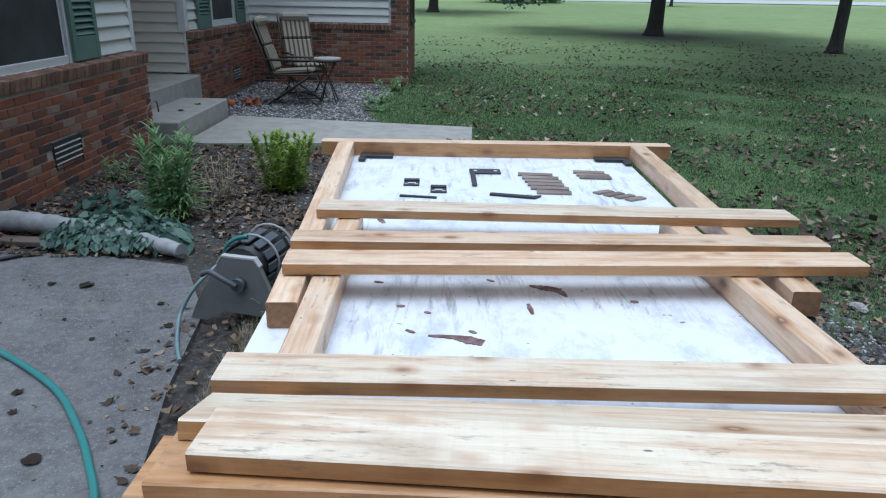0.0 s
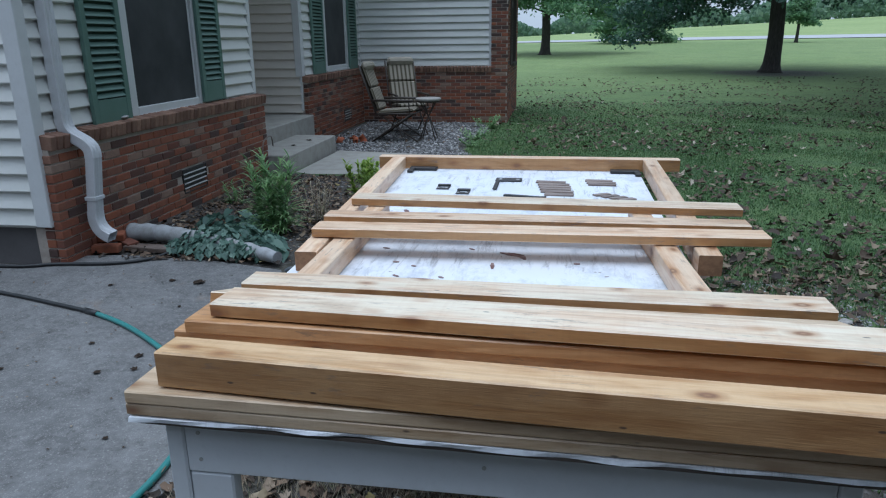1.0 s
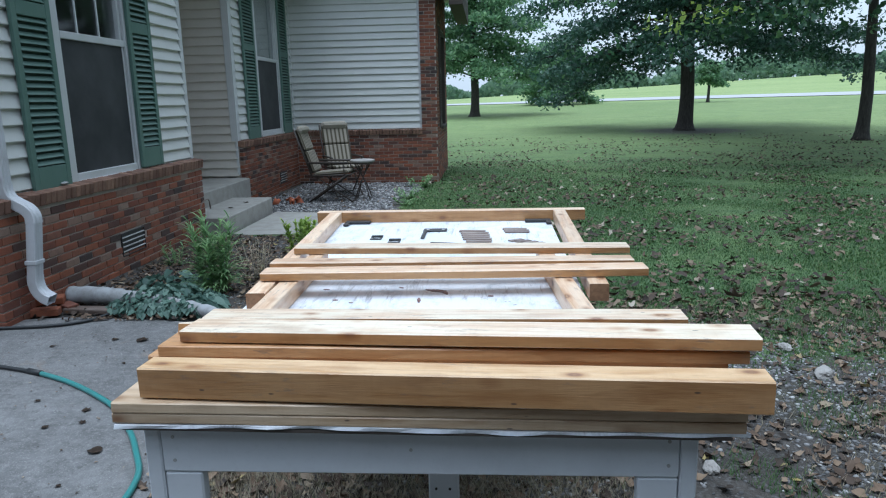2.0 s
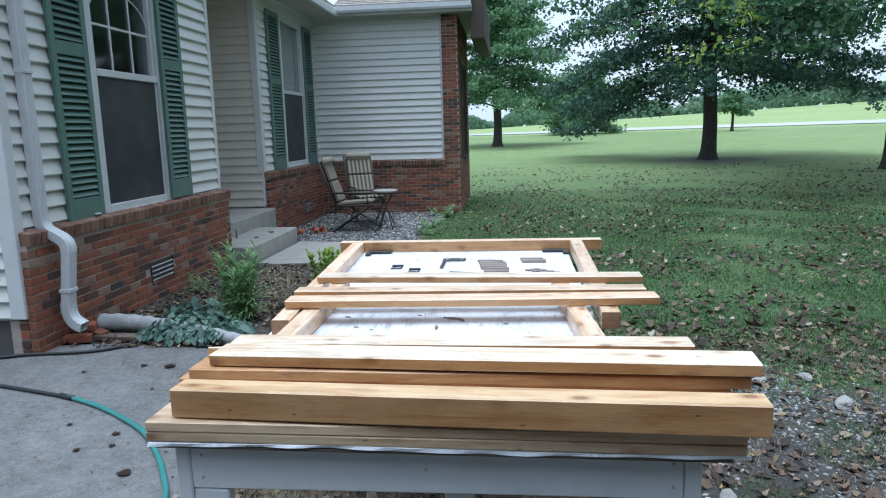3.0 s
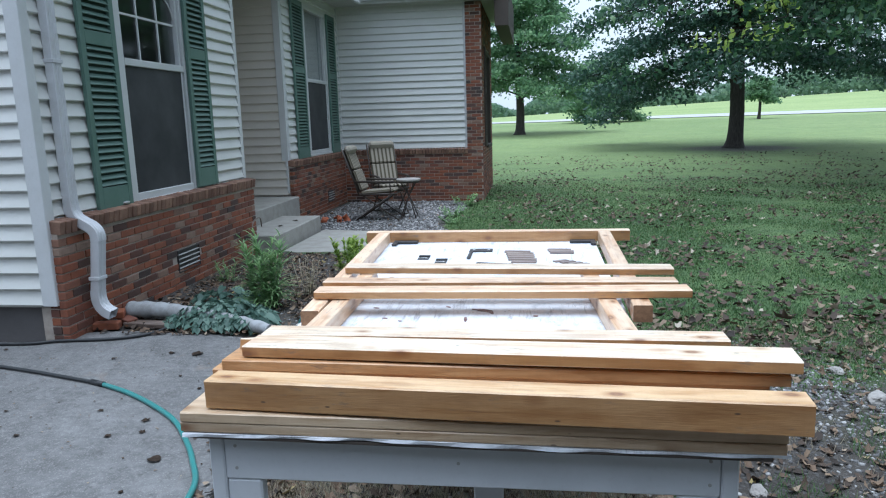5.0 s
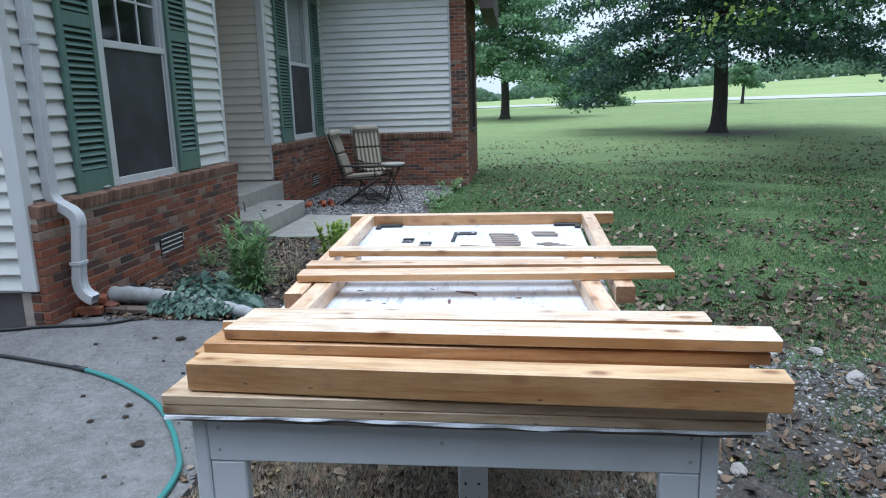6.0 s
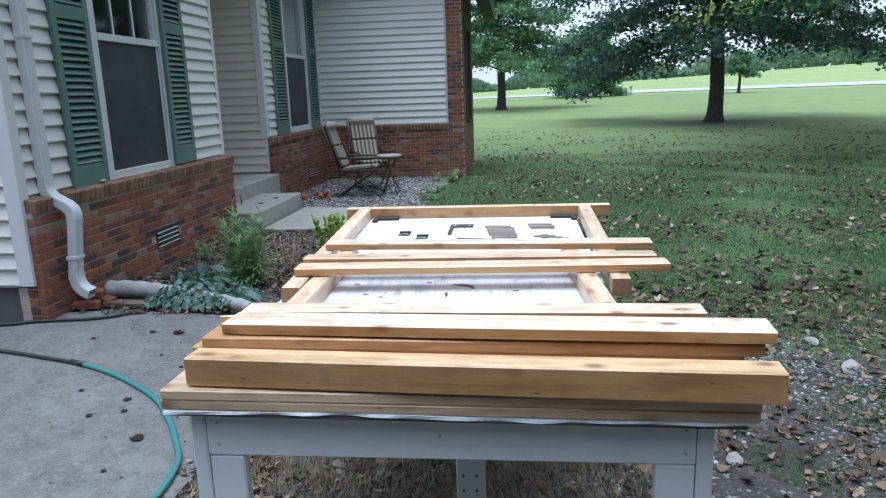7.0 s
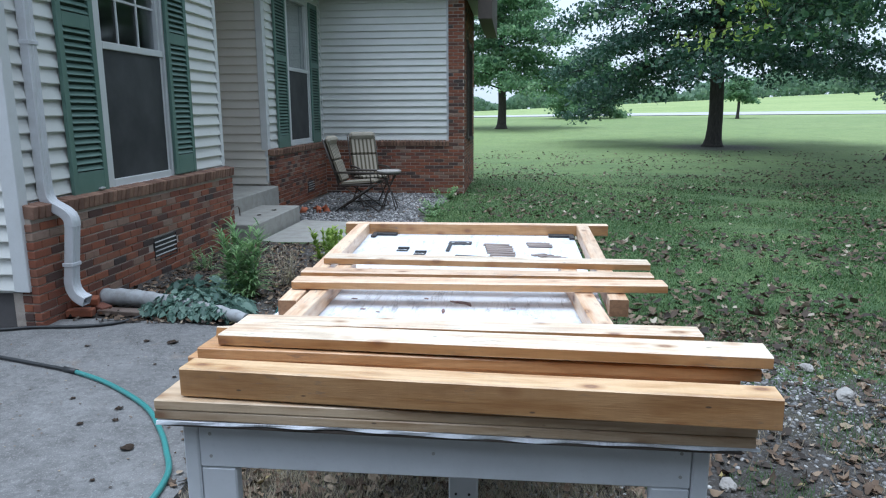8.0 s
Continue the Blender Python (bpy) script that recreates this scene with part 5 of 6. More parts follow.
def leafy_stems(name, label, x, y, z, stems, height, spread, leaf_len, leaf_w, mat, per=26, bend=0.45):
    """A clump of upright stems with narrow leaves all the way up."""
    p = thing(name, label, "plant", m=pose(x, y, z))
    B, D, L, W = [], [], [], []
    for s in range(stems):
        a, r = rng.uniform(0, 2 * math.pi), spread * math.sqrt(rng.uniform(0, 1))
        foot = np.array((r * 0.55 * math.cos(a), r * 0.55 * math.sin(a), 0))
        h = height * rng.uniform(0.65, 1.0)
        tip = np.array((r * 1.15 * math.cos(a), r * 1.15 * math.sin(a), h))
        bm = bmesh.new()
        add_tube(bm, [foot, (foot * 0.7 + tip * 0.3) + np.array((0, 0, h * 0.08)), tip], [0.005, 0.004, 0.002], 5)
        part("stem", bm, mat, p)
        t = rng.uniform(0.12, 1.0, per)
        q = foot + (tip - foot) * t[:, None]
        b = rng.uniform(0, 2 * math.pi, per)
        up = 0.55 + 1.0 * t ** 2
        B.append(q)
        D.append(np.stack([np.cos(b), np.sin(b), up], 1))
        L.append(leaf_len * rng.uniform(0.6, 1.15, per) * (1.1 - 0.45 * t))
        W.append(leaf_w * rng.uniform(0.7, 1.2, per))
    part("foliage", blade_mesh("foliage", np.concatenate(B), np.concatenate(D), np.concatenate(L), np.concatenate(W), mat, bend), None, p)
    return p


leafy_stems("lily_clump", "tall green lily clump with narrow leaves in the bed", -1.90, 4.76, -0.03, 14, 0.72, 0.17, 0.26, 0.0105, LILY_LEAF, 54, 0.42)
leafy_stems("phlox_clump", "bright yellow-green leafy plant in the bed", -1.30, 5.62, -0.05, 24, 0.54, 0.24, 0.12, 0.013, BRIGHT_LEAF, 74, 0.35)
leafy_stems("dry_shrub", "thin dull green shrub between the bed plants", -1.70, 5.25, -0.04, 12, 0.40, 0.18, 0.09, 0.006, DRY_GRASS, 20)
leafy_stems("weed_tuft", "small green weed tuft beside the brick wall", -2.75, 5.9, -0.06, 8, 0.28, 0.14, 0.12, 0.007, LILY_LEAF, 16)
leafy_stems("weed_tuft", "small green weed tuft at the edge of the lawn", -0.95, 12.9, -0.13, 12, 0.22, 0.35, 0.16, 0.016, LILY_LEAF, 14)
leafy_stems("weed_tuft", "small green weed tuft at the edge of the lawn", -1.0, 11.4, -0.13, 12, 0.18, 0.30, 0.13, 0.014, LILY_LEAF, 14)
leafy_stems("weed_tuft", "small green weed tuft at the edge of the lawn", -0.85, 10.5, -0.13, 10, 0.15, 0.28, 0.12, 0.013, LILY_LEAF, 14)
leafy_stems("weed_tuft", "small green weed tuft beside the hose reel", -0.75, 3.2, -0.01, 12, 0.16, 0.22, 0.10, 0.006, LILY_LEAF, 14)


def broad_leaves(name, label, x, y, z, n, rx, ry, height, size, mat):
    """A low mound of broad heart-shaped leaves."""
    p = thing(name, label, "plant", m=pose(x, y, z))
    verts, faces = [], []
    shape = [(0, -0.05), (0.30, -0.16), (0.50, 0.10), (0.42, 0.50), (0, 1.05), (-0.42, 0.50), (-0.50, 0.10), (-0.30, -0.16)]
    for i in range(n):
        a, r = rng.uniform(0, 2 * math.pi), math.sqrt(rng.uniform(0, 1))
        c = Vector((rx * r * math.cos(a), ry * r * math.sin(a), height * (1 - 0.75 * r * r) * rng.uniform(0.45, 1.0) + 0.015))
        m = Matrix.Translation(c) @ pose(0, 0, 0, 0, 0, math.degrees(a) - 90 + rng.normal(0, 40)) @ pose(0, 0, 0, rng.normal(-18 - 28 * r, 16), rng.normal(0, 16), 0)
        s = size * rng.uniform(0.55, 1.2)
        k = len(verts)
        verts.append(m @ Vector((0, 0.42 * s, -0.05 * s)))
        for u, v in shape:
            verts.append(m @ Vector((u * s, v * s, 0.12 * s * abs(u) * 2 - 0.10 * s * max(v, 0) ** 2)))
        for j in range(8):
            faces.append((k, k + 1 + j, k + 1 + (j + 1) % 8))
    part("foliage", raw_mesh("foliage", np.array(verts), np.array(faces), mat), None, p)
    for i in range(9):
        a = i * 0.7
        bm = bmesh.new()
        add_tube(bm, [(0.1 * math.cos(a), 0.08 * math.sin(a), 0), (0.5 * rx * math.cos(a), 0.5 * ry * math.sin(a), height * 0.6)], 0.004, 5)
        part("stem", bm, mat, p)
    return p


broad_leaves("broadleaf_clump", "low blue-green plant with broad leaves over the log", -2.12, 4.30, 0.0, 760, 0.46, 0.32, 0.17, 0.048, BLUE_LEAF)
broad_leaves("broadleaf_clump", "low blue-green plant with broad leaves by the bed edge", -1.80, 4.16, 0.0, 60, 0.22, 0.13, 0.12, 0.08, BLUE_LEAF)
broad_leaves("broadleaf_clump", "low dark green plant near the brick wall", -2.35, 4.95, -0.03, 90, 0.35, 0.25, 0.16, 0.085, BLUE_LEAF)
vine = thing("dry_vine", "bare thin vine leaning on the brick corner", "plant", m=pose(-2.98, 7.0, -0.1))
bm = bmesh.new()
add_tube(bm, smooth_line([(0.1, -0.2, 0), (0.02, 0.05, 0.3), (0.0, 0.15, 0.5), (0.03, 0.3, 0.55), (0.0, 0.42, 0.42)]), 0.008, 6)
part("stem", bm, OLD_WOOD, vine)

# ---- bed edge: log, loose bricks, old board ----
bm = bmesh.new()
lp = smooth_line([(-2.95, 4.37, 0.085), (-2.72, 4.36, 0.09), (-2.45, 4.30, 0.085), (-2.1, 4.20, 0.07), (-1.85, 4.12, 0.055), (-1.58, 3.99, 0.04)], 6)
add_tube(bm, lp, [0.073 - 0.028 * i / (len(lp) - 1) + 0.005 * math.sin(i * 1.9) for i in range(len(lp))], 14)
thing("fallen_log", "pale weathered log along the edge of the bed", "log", bm=bm, mat=LOG)
for k, (x, y, z, a, mat_z) in enumerate(((-2.99, 4.10, 0.03, 12, 0), (-2.90, 4.24, 0.03, -35, 4), (-3.02, 4.22, 0.09, 20, 8))):
    bm = bmesh.new()
    add_box(bm, -0.10, 0.10, -0.045, 0.045, -0.029, 0.029, bevel=0.006)
    thing("loose_brick", "loose red brick lying at the foot of the wall", "brick", "loose bricks by the downspout", pose(x, y, z, mat_z, 0, a), bm, BRICK)
bm = bmesh.new()
add_box(bm, -0.28, 0.28, -0.05, 0.05, 0, 0.04, bevel=0.005)
thing("old_board", "short dark brown board lying under the log", "board", m=pose(-2.60, 4.17, 0.0, 0, 0, -4), bm=bm, mat=OLD_WOOD)


def stone_thing(x, y, z, r, seed):
    bm = bmesh.new()
    bmesh.ops.create_icosphere(bm, subdivisions=3, radius=r)
    for v in bm.verts:
        k = 1 + 0.34 * noise.noise(v.co / r * 1.3 + Vector((seed * 7, 0, 0))) + 0.14 * noise.noise(v.co / r * 4 + Vector((seed, 5, 0)))
        v.co = Vector((v.co.x * k * 1.25, v.co.y * k * 0.85, v.co.z * k * 0.62))
    thing("pale_rock", "pale chipped rock lying on the gravel", "rock", "rocks in the yard", pose(x, y, z + r * 0.3, 0, 0, seed * 53), bm, STONE)


for k, (x, y, r) in enumerate(((2.28, 2.94, 0.058), (2.24, 3.36, 0.045), (0.62, 1.30, 0.06), (1.95, 3.31, 0.04), (1.35, 1.9, 0.04), (2.75, 2.3, 0.04))):
    stone_thing(x, y, 0.0, r, k + 1)


# ---- fallen leaves on the driveway ----
def curled_leaf(x, y, s, a, k, z=0.001, on="concrete"):
    bm = bmesh.new()
    ring = []
    for i in range(12):
        t = 2 * math.pi * i / 12
        r = s * (0.34 + 0.16 * abs(math.cos(2.5 * t)) + 0.05 * math.sin(t * 7 + k))
        px, py = r * 1.25 * math.cos(t), r * math.sin(t)
        ring.append(bm.verts.new((px, py, 0.004 + 0.7 * py * py / s + 0.5 * s * max(0, px / s - 0.2) ** 2)))
    mid = bm.verts.new((0, 0, 0.004))
    for i in range(12):
        bm.faces.new((mid, ring[i], ring[(i + 1) % 12]))
    bmesh.ops.solidify(bm, geom=bm.faces, thickness=0.0012)
    thing("fallen_leaf", "curled brown fallen leaf on the " + on, "leaf", "fallen leaves on the paving", pose(x, y, z, 0, 0, a), bm, FALLEN)


for k, (x, y, s) in enumerate(((-1.80, 2.23, 0.06), (-1.70, 2.43, 0.07), (-1.64, 2.29, 0.06), (-2.04, 2.54, 0.05), (-2.14, 3.54, 0.075), (-1.41, 2.0, 0.11), (-1.94, 3.52, 0.12), (-3.7, 3.6, 0.06), (-3.45, 3.55, 0.05),
                               (-1.25, 2.62, 0.08), (-1.32, 3.05, 0.08), (-1.45, 3.3, 0.06), (-1.62, 2.9, 0.045), (-1.85, 3.1, 0.04), (-2.3, 2.2, 0.05), (-2.6, 2.5, 0.04), (-1.4, 1.7, 0.04), (-2.5, 3.4, 0.05))):
    curled_leaf(x, y, s * 0.62, k * 67 % 360, k)
curled_leaf(-3.12, 8.45, 0.07, 20, 31, 0.166, "concrete step")
curled_leaf(-3.08, 8.95, 0.08, 140, 33, 0.166, "concrete step")


# ---- scattered litter, gravel and grass ----
def clumped(n, x0, x1, y0, y1, scale=1.0, power=1.0):
    """Points in a rectangle, thinned by noise so that they gather in drifts."""
    out = []
    while len(out) < n:
        x, y = rng.uniform(x0, x1), rng.uniform(y0, y1)
        if rng.uniform() < max(0.0, min(1.0, 0.5 + power * noise.noise((x * scale, y * scale, 3.0)))):
            out.append((x, y))
    return np.array(out)


def on_paving(x, y):
    drive = (x < -1.02 - 0.02 * np.clip(y, 0, 4)) & (y < 3.9)
    walk_way = (y > 7.55 + 0.09 * (x + 2.8)) & (y < 9.5 - 0.17 * (x + 2.8)) & (x < 0.4)
    return drive | walk_way


def litter(name, label, pts, size, mat, lift=0.012):
    p = pts[~on_paving(pts[:, 0], pts[:, 1])]
    c = np.stack([p[:, 0], p[:, 1], ground_z(p[:, 0], p[:, 1]) + lift * 0.6 - 0.004 + rng.uniform(0, 0.006, len(p))], 1)
    ob = new(name, litter_cloud(name, c, size, mat))
    return tagged(ob, label, "leaves", kind="stuff")


lawn = clumped(15500, -0.9, 16, 3.2, 28, 0.6, 1.6)
lawn = lawn[rng.uniform(0, 1, len(lawn)) < np.clip(1.5 - lawn[:, 1] / 20, 0.15, 1)]
far_lawn = clumped(900, -0.9, 7, 3.2, 9, 0.6, 1.2)
litter("lawn_leaves", "brown fallen leaves scattered over the lawn", np.concatenate([lawn, far_lawn]), 0.078, LAWN_LEAF, 0.05)
litter("yard_leaves", "dry brown leaves over the bare yard", np.concatenate([clumped(8500, -0.95, 4.8, 0.6, 4.6, 1.2, 1.1), clumped(1500, -1.05, 0.3, 0.8, 4.5, 1.2, 0.8), clumped(2200, -0.95, 6, -4.2, 0.7, 1.2, 0.9)]), 0.05, FALLEN)
litter("bed_leaves", "brown leaf litter in the flower bed", clumped(4600, -3.05, -0.3, 3.95, 7.55, 1.5, 0.8), 0.052, FALLEN)
ex = np.stack([-1.08 - np.abs(rng.normal(0, 0.14, 75)), rng.uniform(2.1, 3.75, 75)], 1)
edge_mesh = litter_cloud("edge_leaves", np.column_stack([ex, np.full(75, 0.002)]), 0.042, FALLEN)
tagged(new("edge_leaves", edge_mesh), "brown curled leaves along the driveway edge", "leaves", kind="stuff")
dx_ = np.stack([rng.uniform(-4.5, -1.1, 420), rng.uniform(0.2, 3.7, 420)], 1)
bits = leaf_cloud("driveway_bits", np.column_stack([dx_, np.full(420, 0.004)]), 0.017, FALLEN, 0.6, 0.9, 0.0, 0.5)
tagged(new("driveway_bits", bits), "tiny dark leaf crumbs on the concrete", "debris", kind="stuff")
litter("porch_leaves", "brown leaf litter along the brick wall", clumped(260, -3.5, -0.9, 9.6, 13.7, 1.0, 1.0), 0.06, FALLEN, 0.0)


def pebbles(name, label, pts, r0, r1, lift=0.0):
    p = pts[~on_paving(pts[:, 0], pts[:, 1])]
    bm = bmesh.new()
    bmesh.ops.create_icosphere(bm, subdivisions=1, radius=1.0)
    V = np.array([v.co[:] for v in bm.verts])
    F = np.array([[v.index for v in f.verts] for f in bm.faces])
    bm.free()
    n = len(p)
    s = rng.uniform(r0, r1, (n, 1, 1)) * rng.uniform(0.6, 1.3, (n, 1, 3)) * np.array((1, 1, 0.7))
    a = rng.uniform(0, 2 * math.pi, n)
    W = V[None] * rng.uniform(0.78, 1.15, (n, len(V), 1)) * s
    c, d = np.cos(a)[:, None], np.sin(a)[:, None]
    W = np.stack([W[..., 0] * c - W[..., 1] * d, W[..., 0] * d + W[..., 1] * c, W[..., 2]], -1)
    W += np.stack([p[:, 0], p[:, 1], ground_z(p[:, 0], p[:, 1]) + lift], 1)[:, None]
    faces = (F[None] + (np.arange(n) * len(V))[:, None, None]).reshape(-1, 3)
    ob = new(name, raw_mesh(name, W.reshape(-1, 3), faces, PEBBLE))
    return tagged(ob, label, "gravel", kind="stuff")


porch = np.stack([rng.uniform(-3.5, -0.75, 9000), rng.uniform(9.45, 13.8, 9000)], 1)
porch = porch[porch[:, 0] < -0.95 + 0.25 * np.sin(porch[:, 1] * 1.6) - 0.12 * np.clip(porch[:, 1] - 11.5, 0, 3)]
pebbles("porch_gravel", "pale grey gravel bed under the chairs", porch, 0.014, 0.03)
pebbles("yard_gravel", "grey gravel mixed with dirt beside the table", np.concatenate([clumped(38000, 0.1, 4.8, 0.4, 4.0, 0.9, 1.0), clumped(30000, -0.95, 5, -4.2, 0.5, 0.9, 1.0), clumped(3000, -0.97, 0.2, 0.4, 4.0, 0.9, 1.0)]), 0.005, 0.015)
pebbles("bed_gravel", "grey pebbles scattered in the bed", clumped(1200, -3.0, -0.4, 4.2, 7.5, 1.1, 1.0), 0.006, 0.016)


def grass(name, label, pts, height, width, mat, far=0.0):
    p = pts[~on_paving(pts[:, 0], pts[:, 1])]
    n = len(p)
    base = np.stack([p[:, 0], p[:, 1], ground_z(p[:, 0], p[:, 1]) - 0.004], 1)
    a = rng.uniform(0, 2 * math.pi, n)
    dist = np.hypot(p[:, 0] - 0.4, p[:, 1] + 0.9)
    h = height * rng.uniform(0.5, 1.3, n)
    w = width * (1 + far * dist)
    tip = base + np.stack([np.cos(a) * h * 0.7, np.sin(a) * h * 0.7, h], 1)
    side = np.stack([-np.sin(a), np.cos(a), 0 * a], 1) * w[:, None]
    verts = np.stack([base - side, base + side, tip], 1).reshape(-1, 3)
    ob = new(name, raw_mesh(name, verts, np.arange(3 * n).reshape(-1, 3), mat))
    return tagged(ob, label, "grass", kind="stuff")


def noise_keep(pts):
    return np.array([noise.noise((x * 2.2, y * 2.2, 3.0)) > 0.12 for x, y in pts])


R = rng.uniform(3.4, 20, 330000)
A = rng.uniform(-0.36, 0.66, 330000)
thin = rng.uniform(0, 1, 330000) < np.clip((20 - R) / 9, 0, 1)
R, A = R[thin], A[thin]
gp = np.stack([0.4 + R * np.sin(A), -0.9 + R * np.cos(A)], 1)
keep = rng.uniform(0, 1, len(gp)) > dirt_at(gp[:, 0], gp[:, 1]) * 1.25 - 0.1
gp = gp[keep & ~((gp[:, 0] < -0.98) & (gp[:, 1] > 7) & (gp[:, 1] < 13.9)) & ~((gp[:, 0] < -0.6) & (gp[:, 1] > 13.8) & (gp[:, 1] < 17.2))]
grass("lawn_grass", "short mown green grass of the lawn", gp, 0.027, 0.0026, GRASS, 0.2)
tufts = clumped(22000, 0.6, 5.0, 1.2, 4.8, 2.2, 2.2)
grass("grass_tufts", "small green grass tufts in the gravel", tufts[noise_keep(tufts)], 0.05, 0.0024, GRASS)
grass("dry_grass", "dry straw-coloured grass under the table", np.concatenate([clumped(60000, -0.95, 1.0, 0.5, 4.2, 1.1, 1.3), clumped(9000, 1.0, 4.4, 0.5, 4.4, 1.1, 2.2)]), 0.045, 0.0022, DRY_GRASS)
# ---- trees ----
rng = np.random.default_rng(21)


def tree(name, label, base, radius, trunk_top, limbs, leaf_mat, leaf, per, puff, lean=(0, 0), droop=0.3, lobed=False):
    """limbs: (height, heading in degrees, length, rise at the end); clumps of leaves sit along each limb and its twigs."""
    x, y = base
    t = thing(name, label, "tree", m=pose(x, y, float(ground_z(x, y)) - 0.03))
    bm = bmesh.new()
    hs = [0, 0.12, 0.35, 0.8, 1.6, trunk_top * 0.35, trunk_top * 0.6, trunk_top * 0.8, trunk_top]
    rs = [1.75, 1.4, 1.15, 1.03, 0.97, 0.85, 0.6, 0.38, 0.12]
    axis = [(lean[0] * h / trunk_top + 0.06 * math.sin(h * 0.9), lean[1] * h / trunk_top, h) for h in hs]
    add_tube(bm, axis, [radius * r for r in rs], 16)
    part("trunk", bm, BARK, t, "rough dark bark")
    centres = []
    for h, head, length, rise in limbs:
        wood = bmesh.new()
        a = math.radians(head)
        p0 = Vector((lean[0] * h / trunk_top, lean[1] * h / trunk_top, h))
        pts = []
        for i in range(7):
            u = i / 6
            w = 0.10 * length * math.sin(u * 4 + head)
            pts.append(p0 + Vector((math.cos(a) * length * u - math.sin(a) * w * u, math.sin(a) * length * u + math.cos(a) * w * u, rise * u * u + 0.12 * length * math.sin(u * math.pi) * (1 - droop * u))))
        r0 = max(0.02, radius * 0.24 * min(1.0, length / 5))
        add_tube(wood, pts, [r0 * (1 - 0.85 * i / 6) for i in range(7)], 7)
        for i in range(1, 7):
            n_twig = 2 + (i > 2)
            for _ in range(n_twig):
                b = a + rng.uniform(-1.3, 1.3)
                ln = length * rng.uniform(0.12, 0.30)
                q = pts[i] + Vector((math.cos(b) * ln, math.sin(b) * ln, rng.normal(0, 0.18) * ln - droop * 0.35 * ln))
                add_tube(wood, [pts[i], (pts[i] + q) / 2 + Vector((0, 0, 0.05 * ln)), q], [r0 * 0.25, r0 * 0.15, r0 * 0.06], 5)
                for f in (0.45, 0.8, 1.05):
                    centres.append(tuple(pts[i] * (1 - f) + q * f))
        part("limb", wood, BARK, t)
    c = np.repeat(np.array(centres), per, 0)
    c = c + rng.normal(size=c.shape) * np.array((puff, puff, puff * 0.42))
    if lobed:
        # sunlight is put into leaf colour: one bright cluster, darker leaves round it
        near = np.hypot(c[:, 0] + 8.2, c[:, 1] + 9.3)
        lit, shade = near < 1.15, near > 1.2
        part("crown", litter_cloud("crown", c[lit], leaf * 0.95, BRIGHT_LEAF, 0.9), None, t, "leaves coloured yellow-green as if sunlit")
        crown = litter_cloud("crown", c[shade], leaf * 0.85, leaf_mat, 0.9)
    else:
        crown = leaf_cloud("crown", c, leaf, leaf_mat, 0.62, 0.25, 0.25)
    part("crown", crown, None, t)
    return t


def ring_limbs(n, h0, h1, len0, len1, rise0, rise1, seed, skip=None):
    r = random.Random(seed)
    out = []
    for i in range(n):
        u = i / max(1, n - 1)
        head = (i * 137.5 + r.uniform(-20, 20)) % 360
        k = r.uniform(0.8, 1.15)
        if skip and skip(u, head):
            continue
        out.append((h0 + (h1 - h0) * u, head, (len0 + (len1 - len0) * u) * k, rise0 + (rise1 - rise0) * u))
    return out


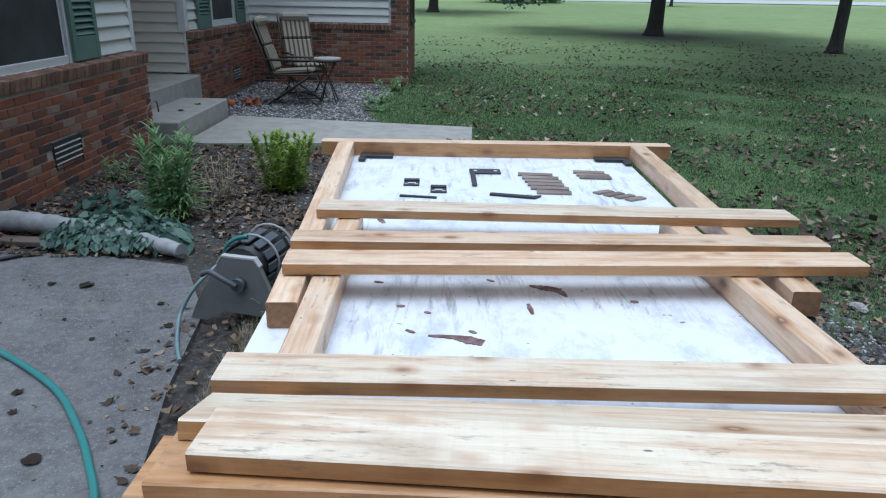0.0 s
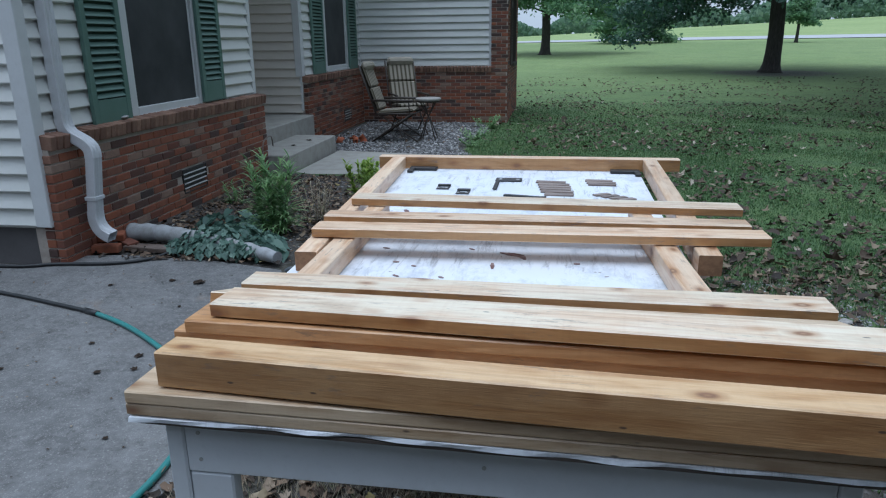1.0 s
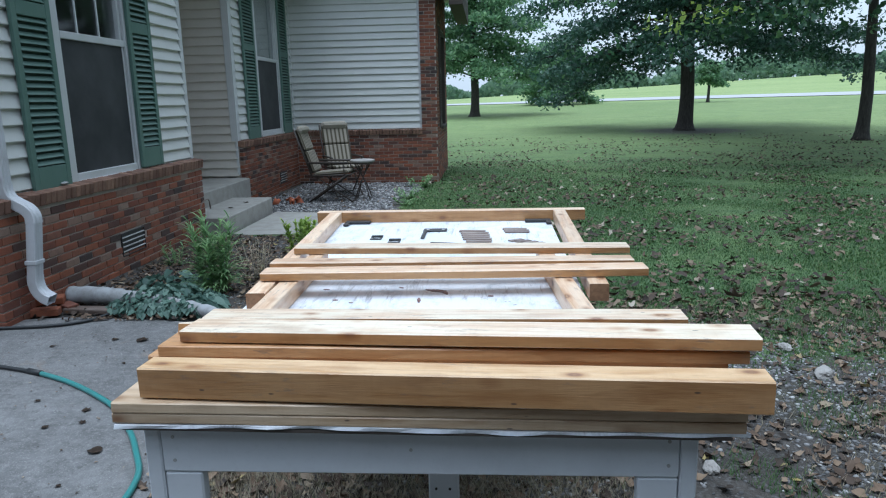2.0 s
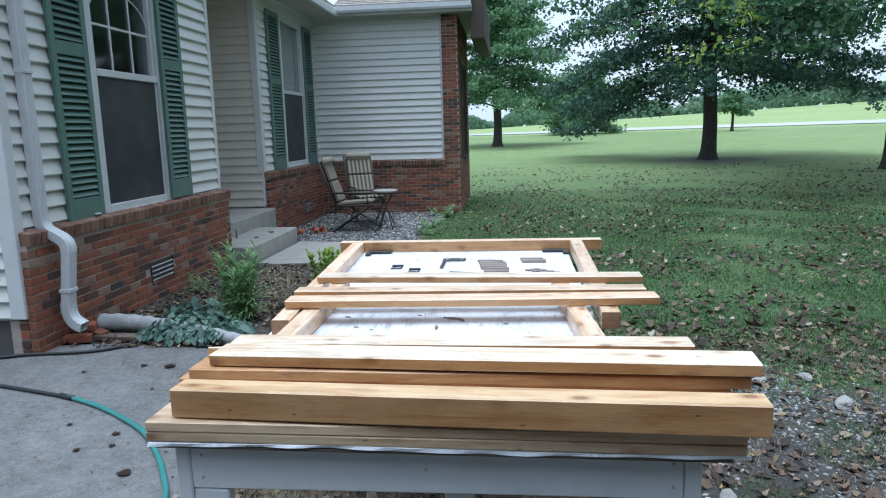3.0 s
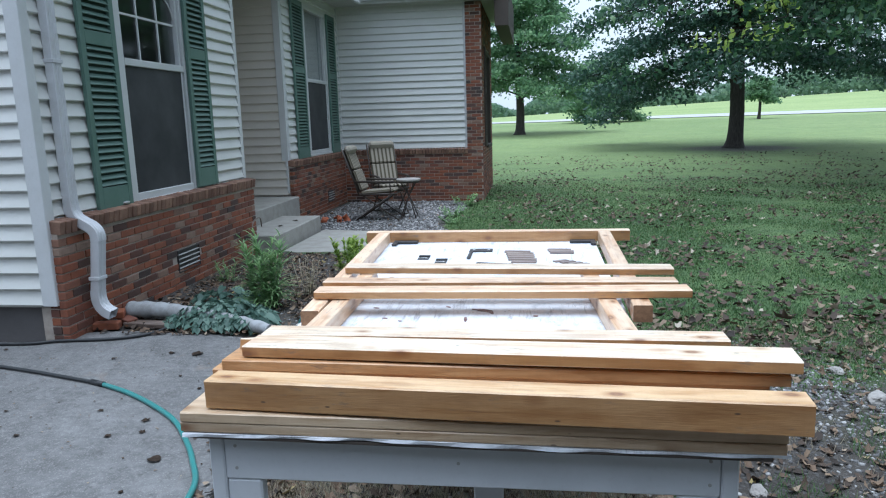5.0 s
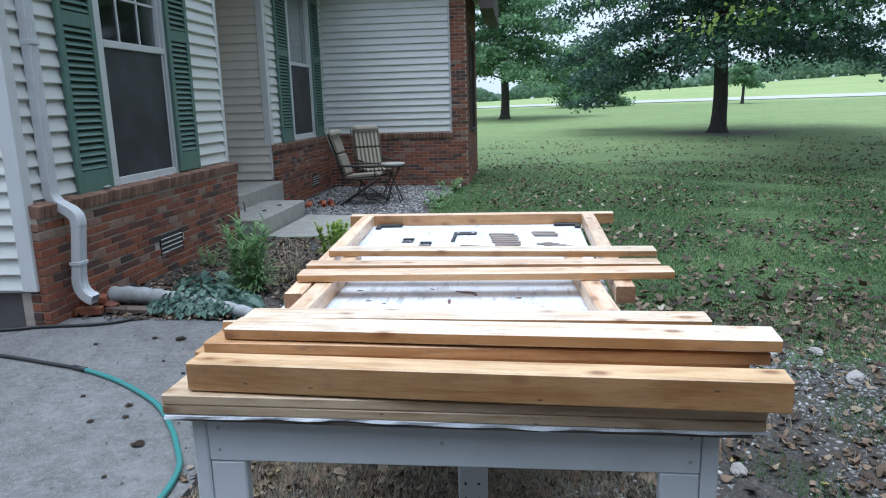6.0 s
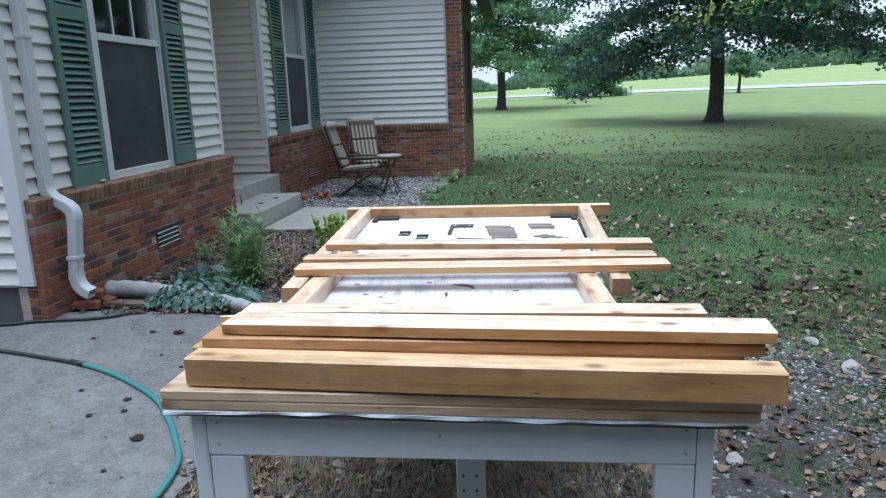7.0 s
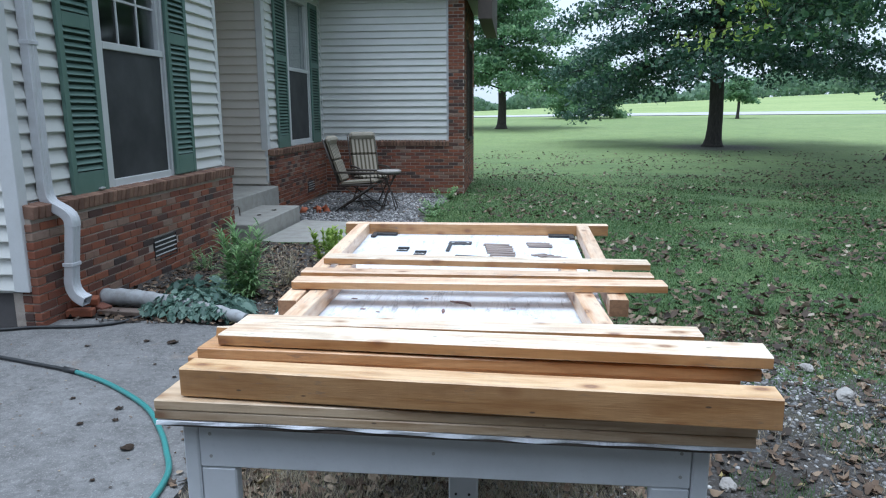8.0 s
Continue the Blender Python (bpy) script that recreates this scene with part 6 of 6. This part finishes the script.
oak_limbs = [(h + 0.8, d, n, max(r, -0.5)) if math.cos(math.radians(d)) > -0.3 and h < 6 else (h, d, n, max(r, -1.0)) for h, d, n, r in ring_limbs(50, 2.6, 13, 6.6, 2.6, -1.5, 1.0, 3)]
tree("oak_tree", "large dark green shade tree with low drooping limbs", (9.15, 31.4), 0.31, 15,
     oak_limbs, OAK_LEAF, 0.19, 40, 0.36, droop=0.8)
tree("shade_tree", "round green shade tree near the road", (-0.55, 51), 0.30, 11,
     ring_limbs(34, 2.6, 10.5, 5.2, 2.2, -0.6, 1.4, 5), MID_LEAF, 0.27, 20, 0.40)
tree("maple_tree", "slender maple tree with bright hanging leaves", (12.95, 23.8), 0.19, 9.5,
     ring_limbs(18, 5.2, 9.5, 5.0, 2.5, 0.0, 1.0, 8) + [(6.0, 232, 7.0, 0.2), (6.2, 246, 8.2, -0.4), (5.8, 215, 7.0, -0.2), (6.0, 229, 12.2, -2.5), (6.4, 230, 12.4, -2.6), (6.2, 227, 12.3, -2.1), (6.3, 228, 12.2, -1.5), (6.0, 239, 9.4, -2.5), (6.4, 235, 9.8, -2.5), (6.2, 243, 9.2, -2.4), (6.5, 232, 10.6, -2.0), (6.3, 236, 8.6, -1.6), (6.6, 238, 9.6, -2.0), (6.3, 233, 9.4, -2.6), (6.6, 250, 8.4, -2.4), (6.4, 246, 8.8, -1.6), (6.3, 231, 9.8, -2.4), (6.8, 225, 10.2, 0.3), (6.4, 200, 7.5, 0.2), (6.6, 265, 7.0, -0.4), (6.6, 288, 7.0, -0.4)],
     MAPLE_LEAF, 0.17, 34, 0.34, lobed=True)
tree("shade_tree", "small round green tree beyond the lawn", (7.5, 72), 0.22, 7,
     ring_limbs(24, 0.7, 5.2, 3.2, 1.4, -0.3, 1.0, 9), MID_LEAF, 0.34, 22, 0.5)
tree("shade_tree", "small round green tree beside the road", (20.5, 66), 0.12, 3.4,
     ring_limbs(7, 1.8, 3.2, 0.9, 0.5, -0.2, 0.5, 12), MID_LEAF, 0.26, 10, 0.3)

# far woods along the skyline, their leaves paled for haze
fx = rng.uniform(-160, 240, 26000)
fy = rng.uniform(232, 262, 26000)
top = 4.2 + 2.4 * np.sin(fx * 0.05) * np.cos(fx * 0.021 + 1) + 2 * np.sin(fx * 0.31)
fz = ground_z(fx, fy) + rng.uniform(0, 1, 26000) ** 0.8 * top
wood_mesh = leaf_cloud("far_woods", np.stack([fx, fy, fz], 1), 1.7, HAZY_LEAF, 0.8)
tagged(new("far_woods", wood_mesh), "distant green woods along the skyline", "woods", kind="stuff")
# ---- bricks, last ----
lay_bricks(brick_1, "y", W1 + 0.115, 3.79, 7.53, BASE, 0.83, [(5.50, 5.96, 0.145, 0.37)])
lay_cap(brick_1, "y", W1 + 0.115, 3.79, 7.54, 0.872)
lay_bricks(brick_2, "y", W2 + 0.085, 10.46, WG - 0.06, -0.3, 0.86, [(12.43, 12.87, 0.03, 0.26)])
lay_cap(brick_2, "y", W2 + 0.085, 10.46, WG - 0.06, 0.92)
lay_bricks(brick_3, "x", WG - 0.085, W2 + 0.09, -0.62, -0.35, 0.87, out=-1)
lay_cap(brick_3, "x", WG - 0.085, W2 + 0.1, -0.94, 0.93)
lay_bricks(brick_3, "x", WG - 0.085, -0.95, -0.62, 0.87, EAVE, out=-1)
lay_bricks(brick_1, "x", 3.79, W1 - 0.02, W1 + 0.05, BASE, 0.83, out=-1)
lay_bricks(brick_3, "y", -0.622, WG - 0.05, 17.2, -0.35, EAVE, [(14.9, 16.3, 0.95, 3.1)])
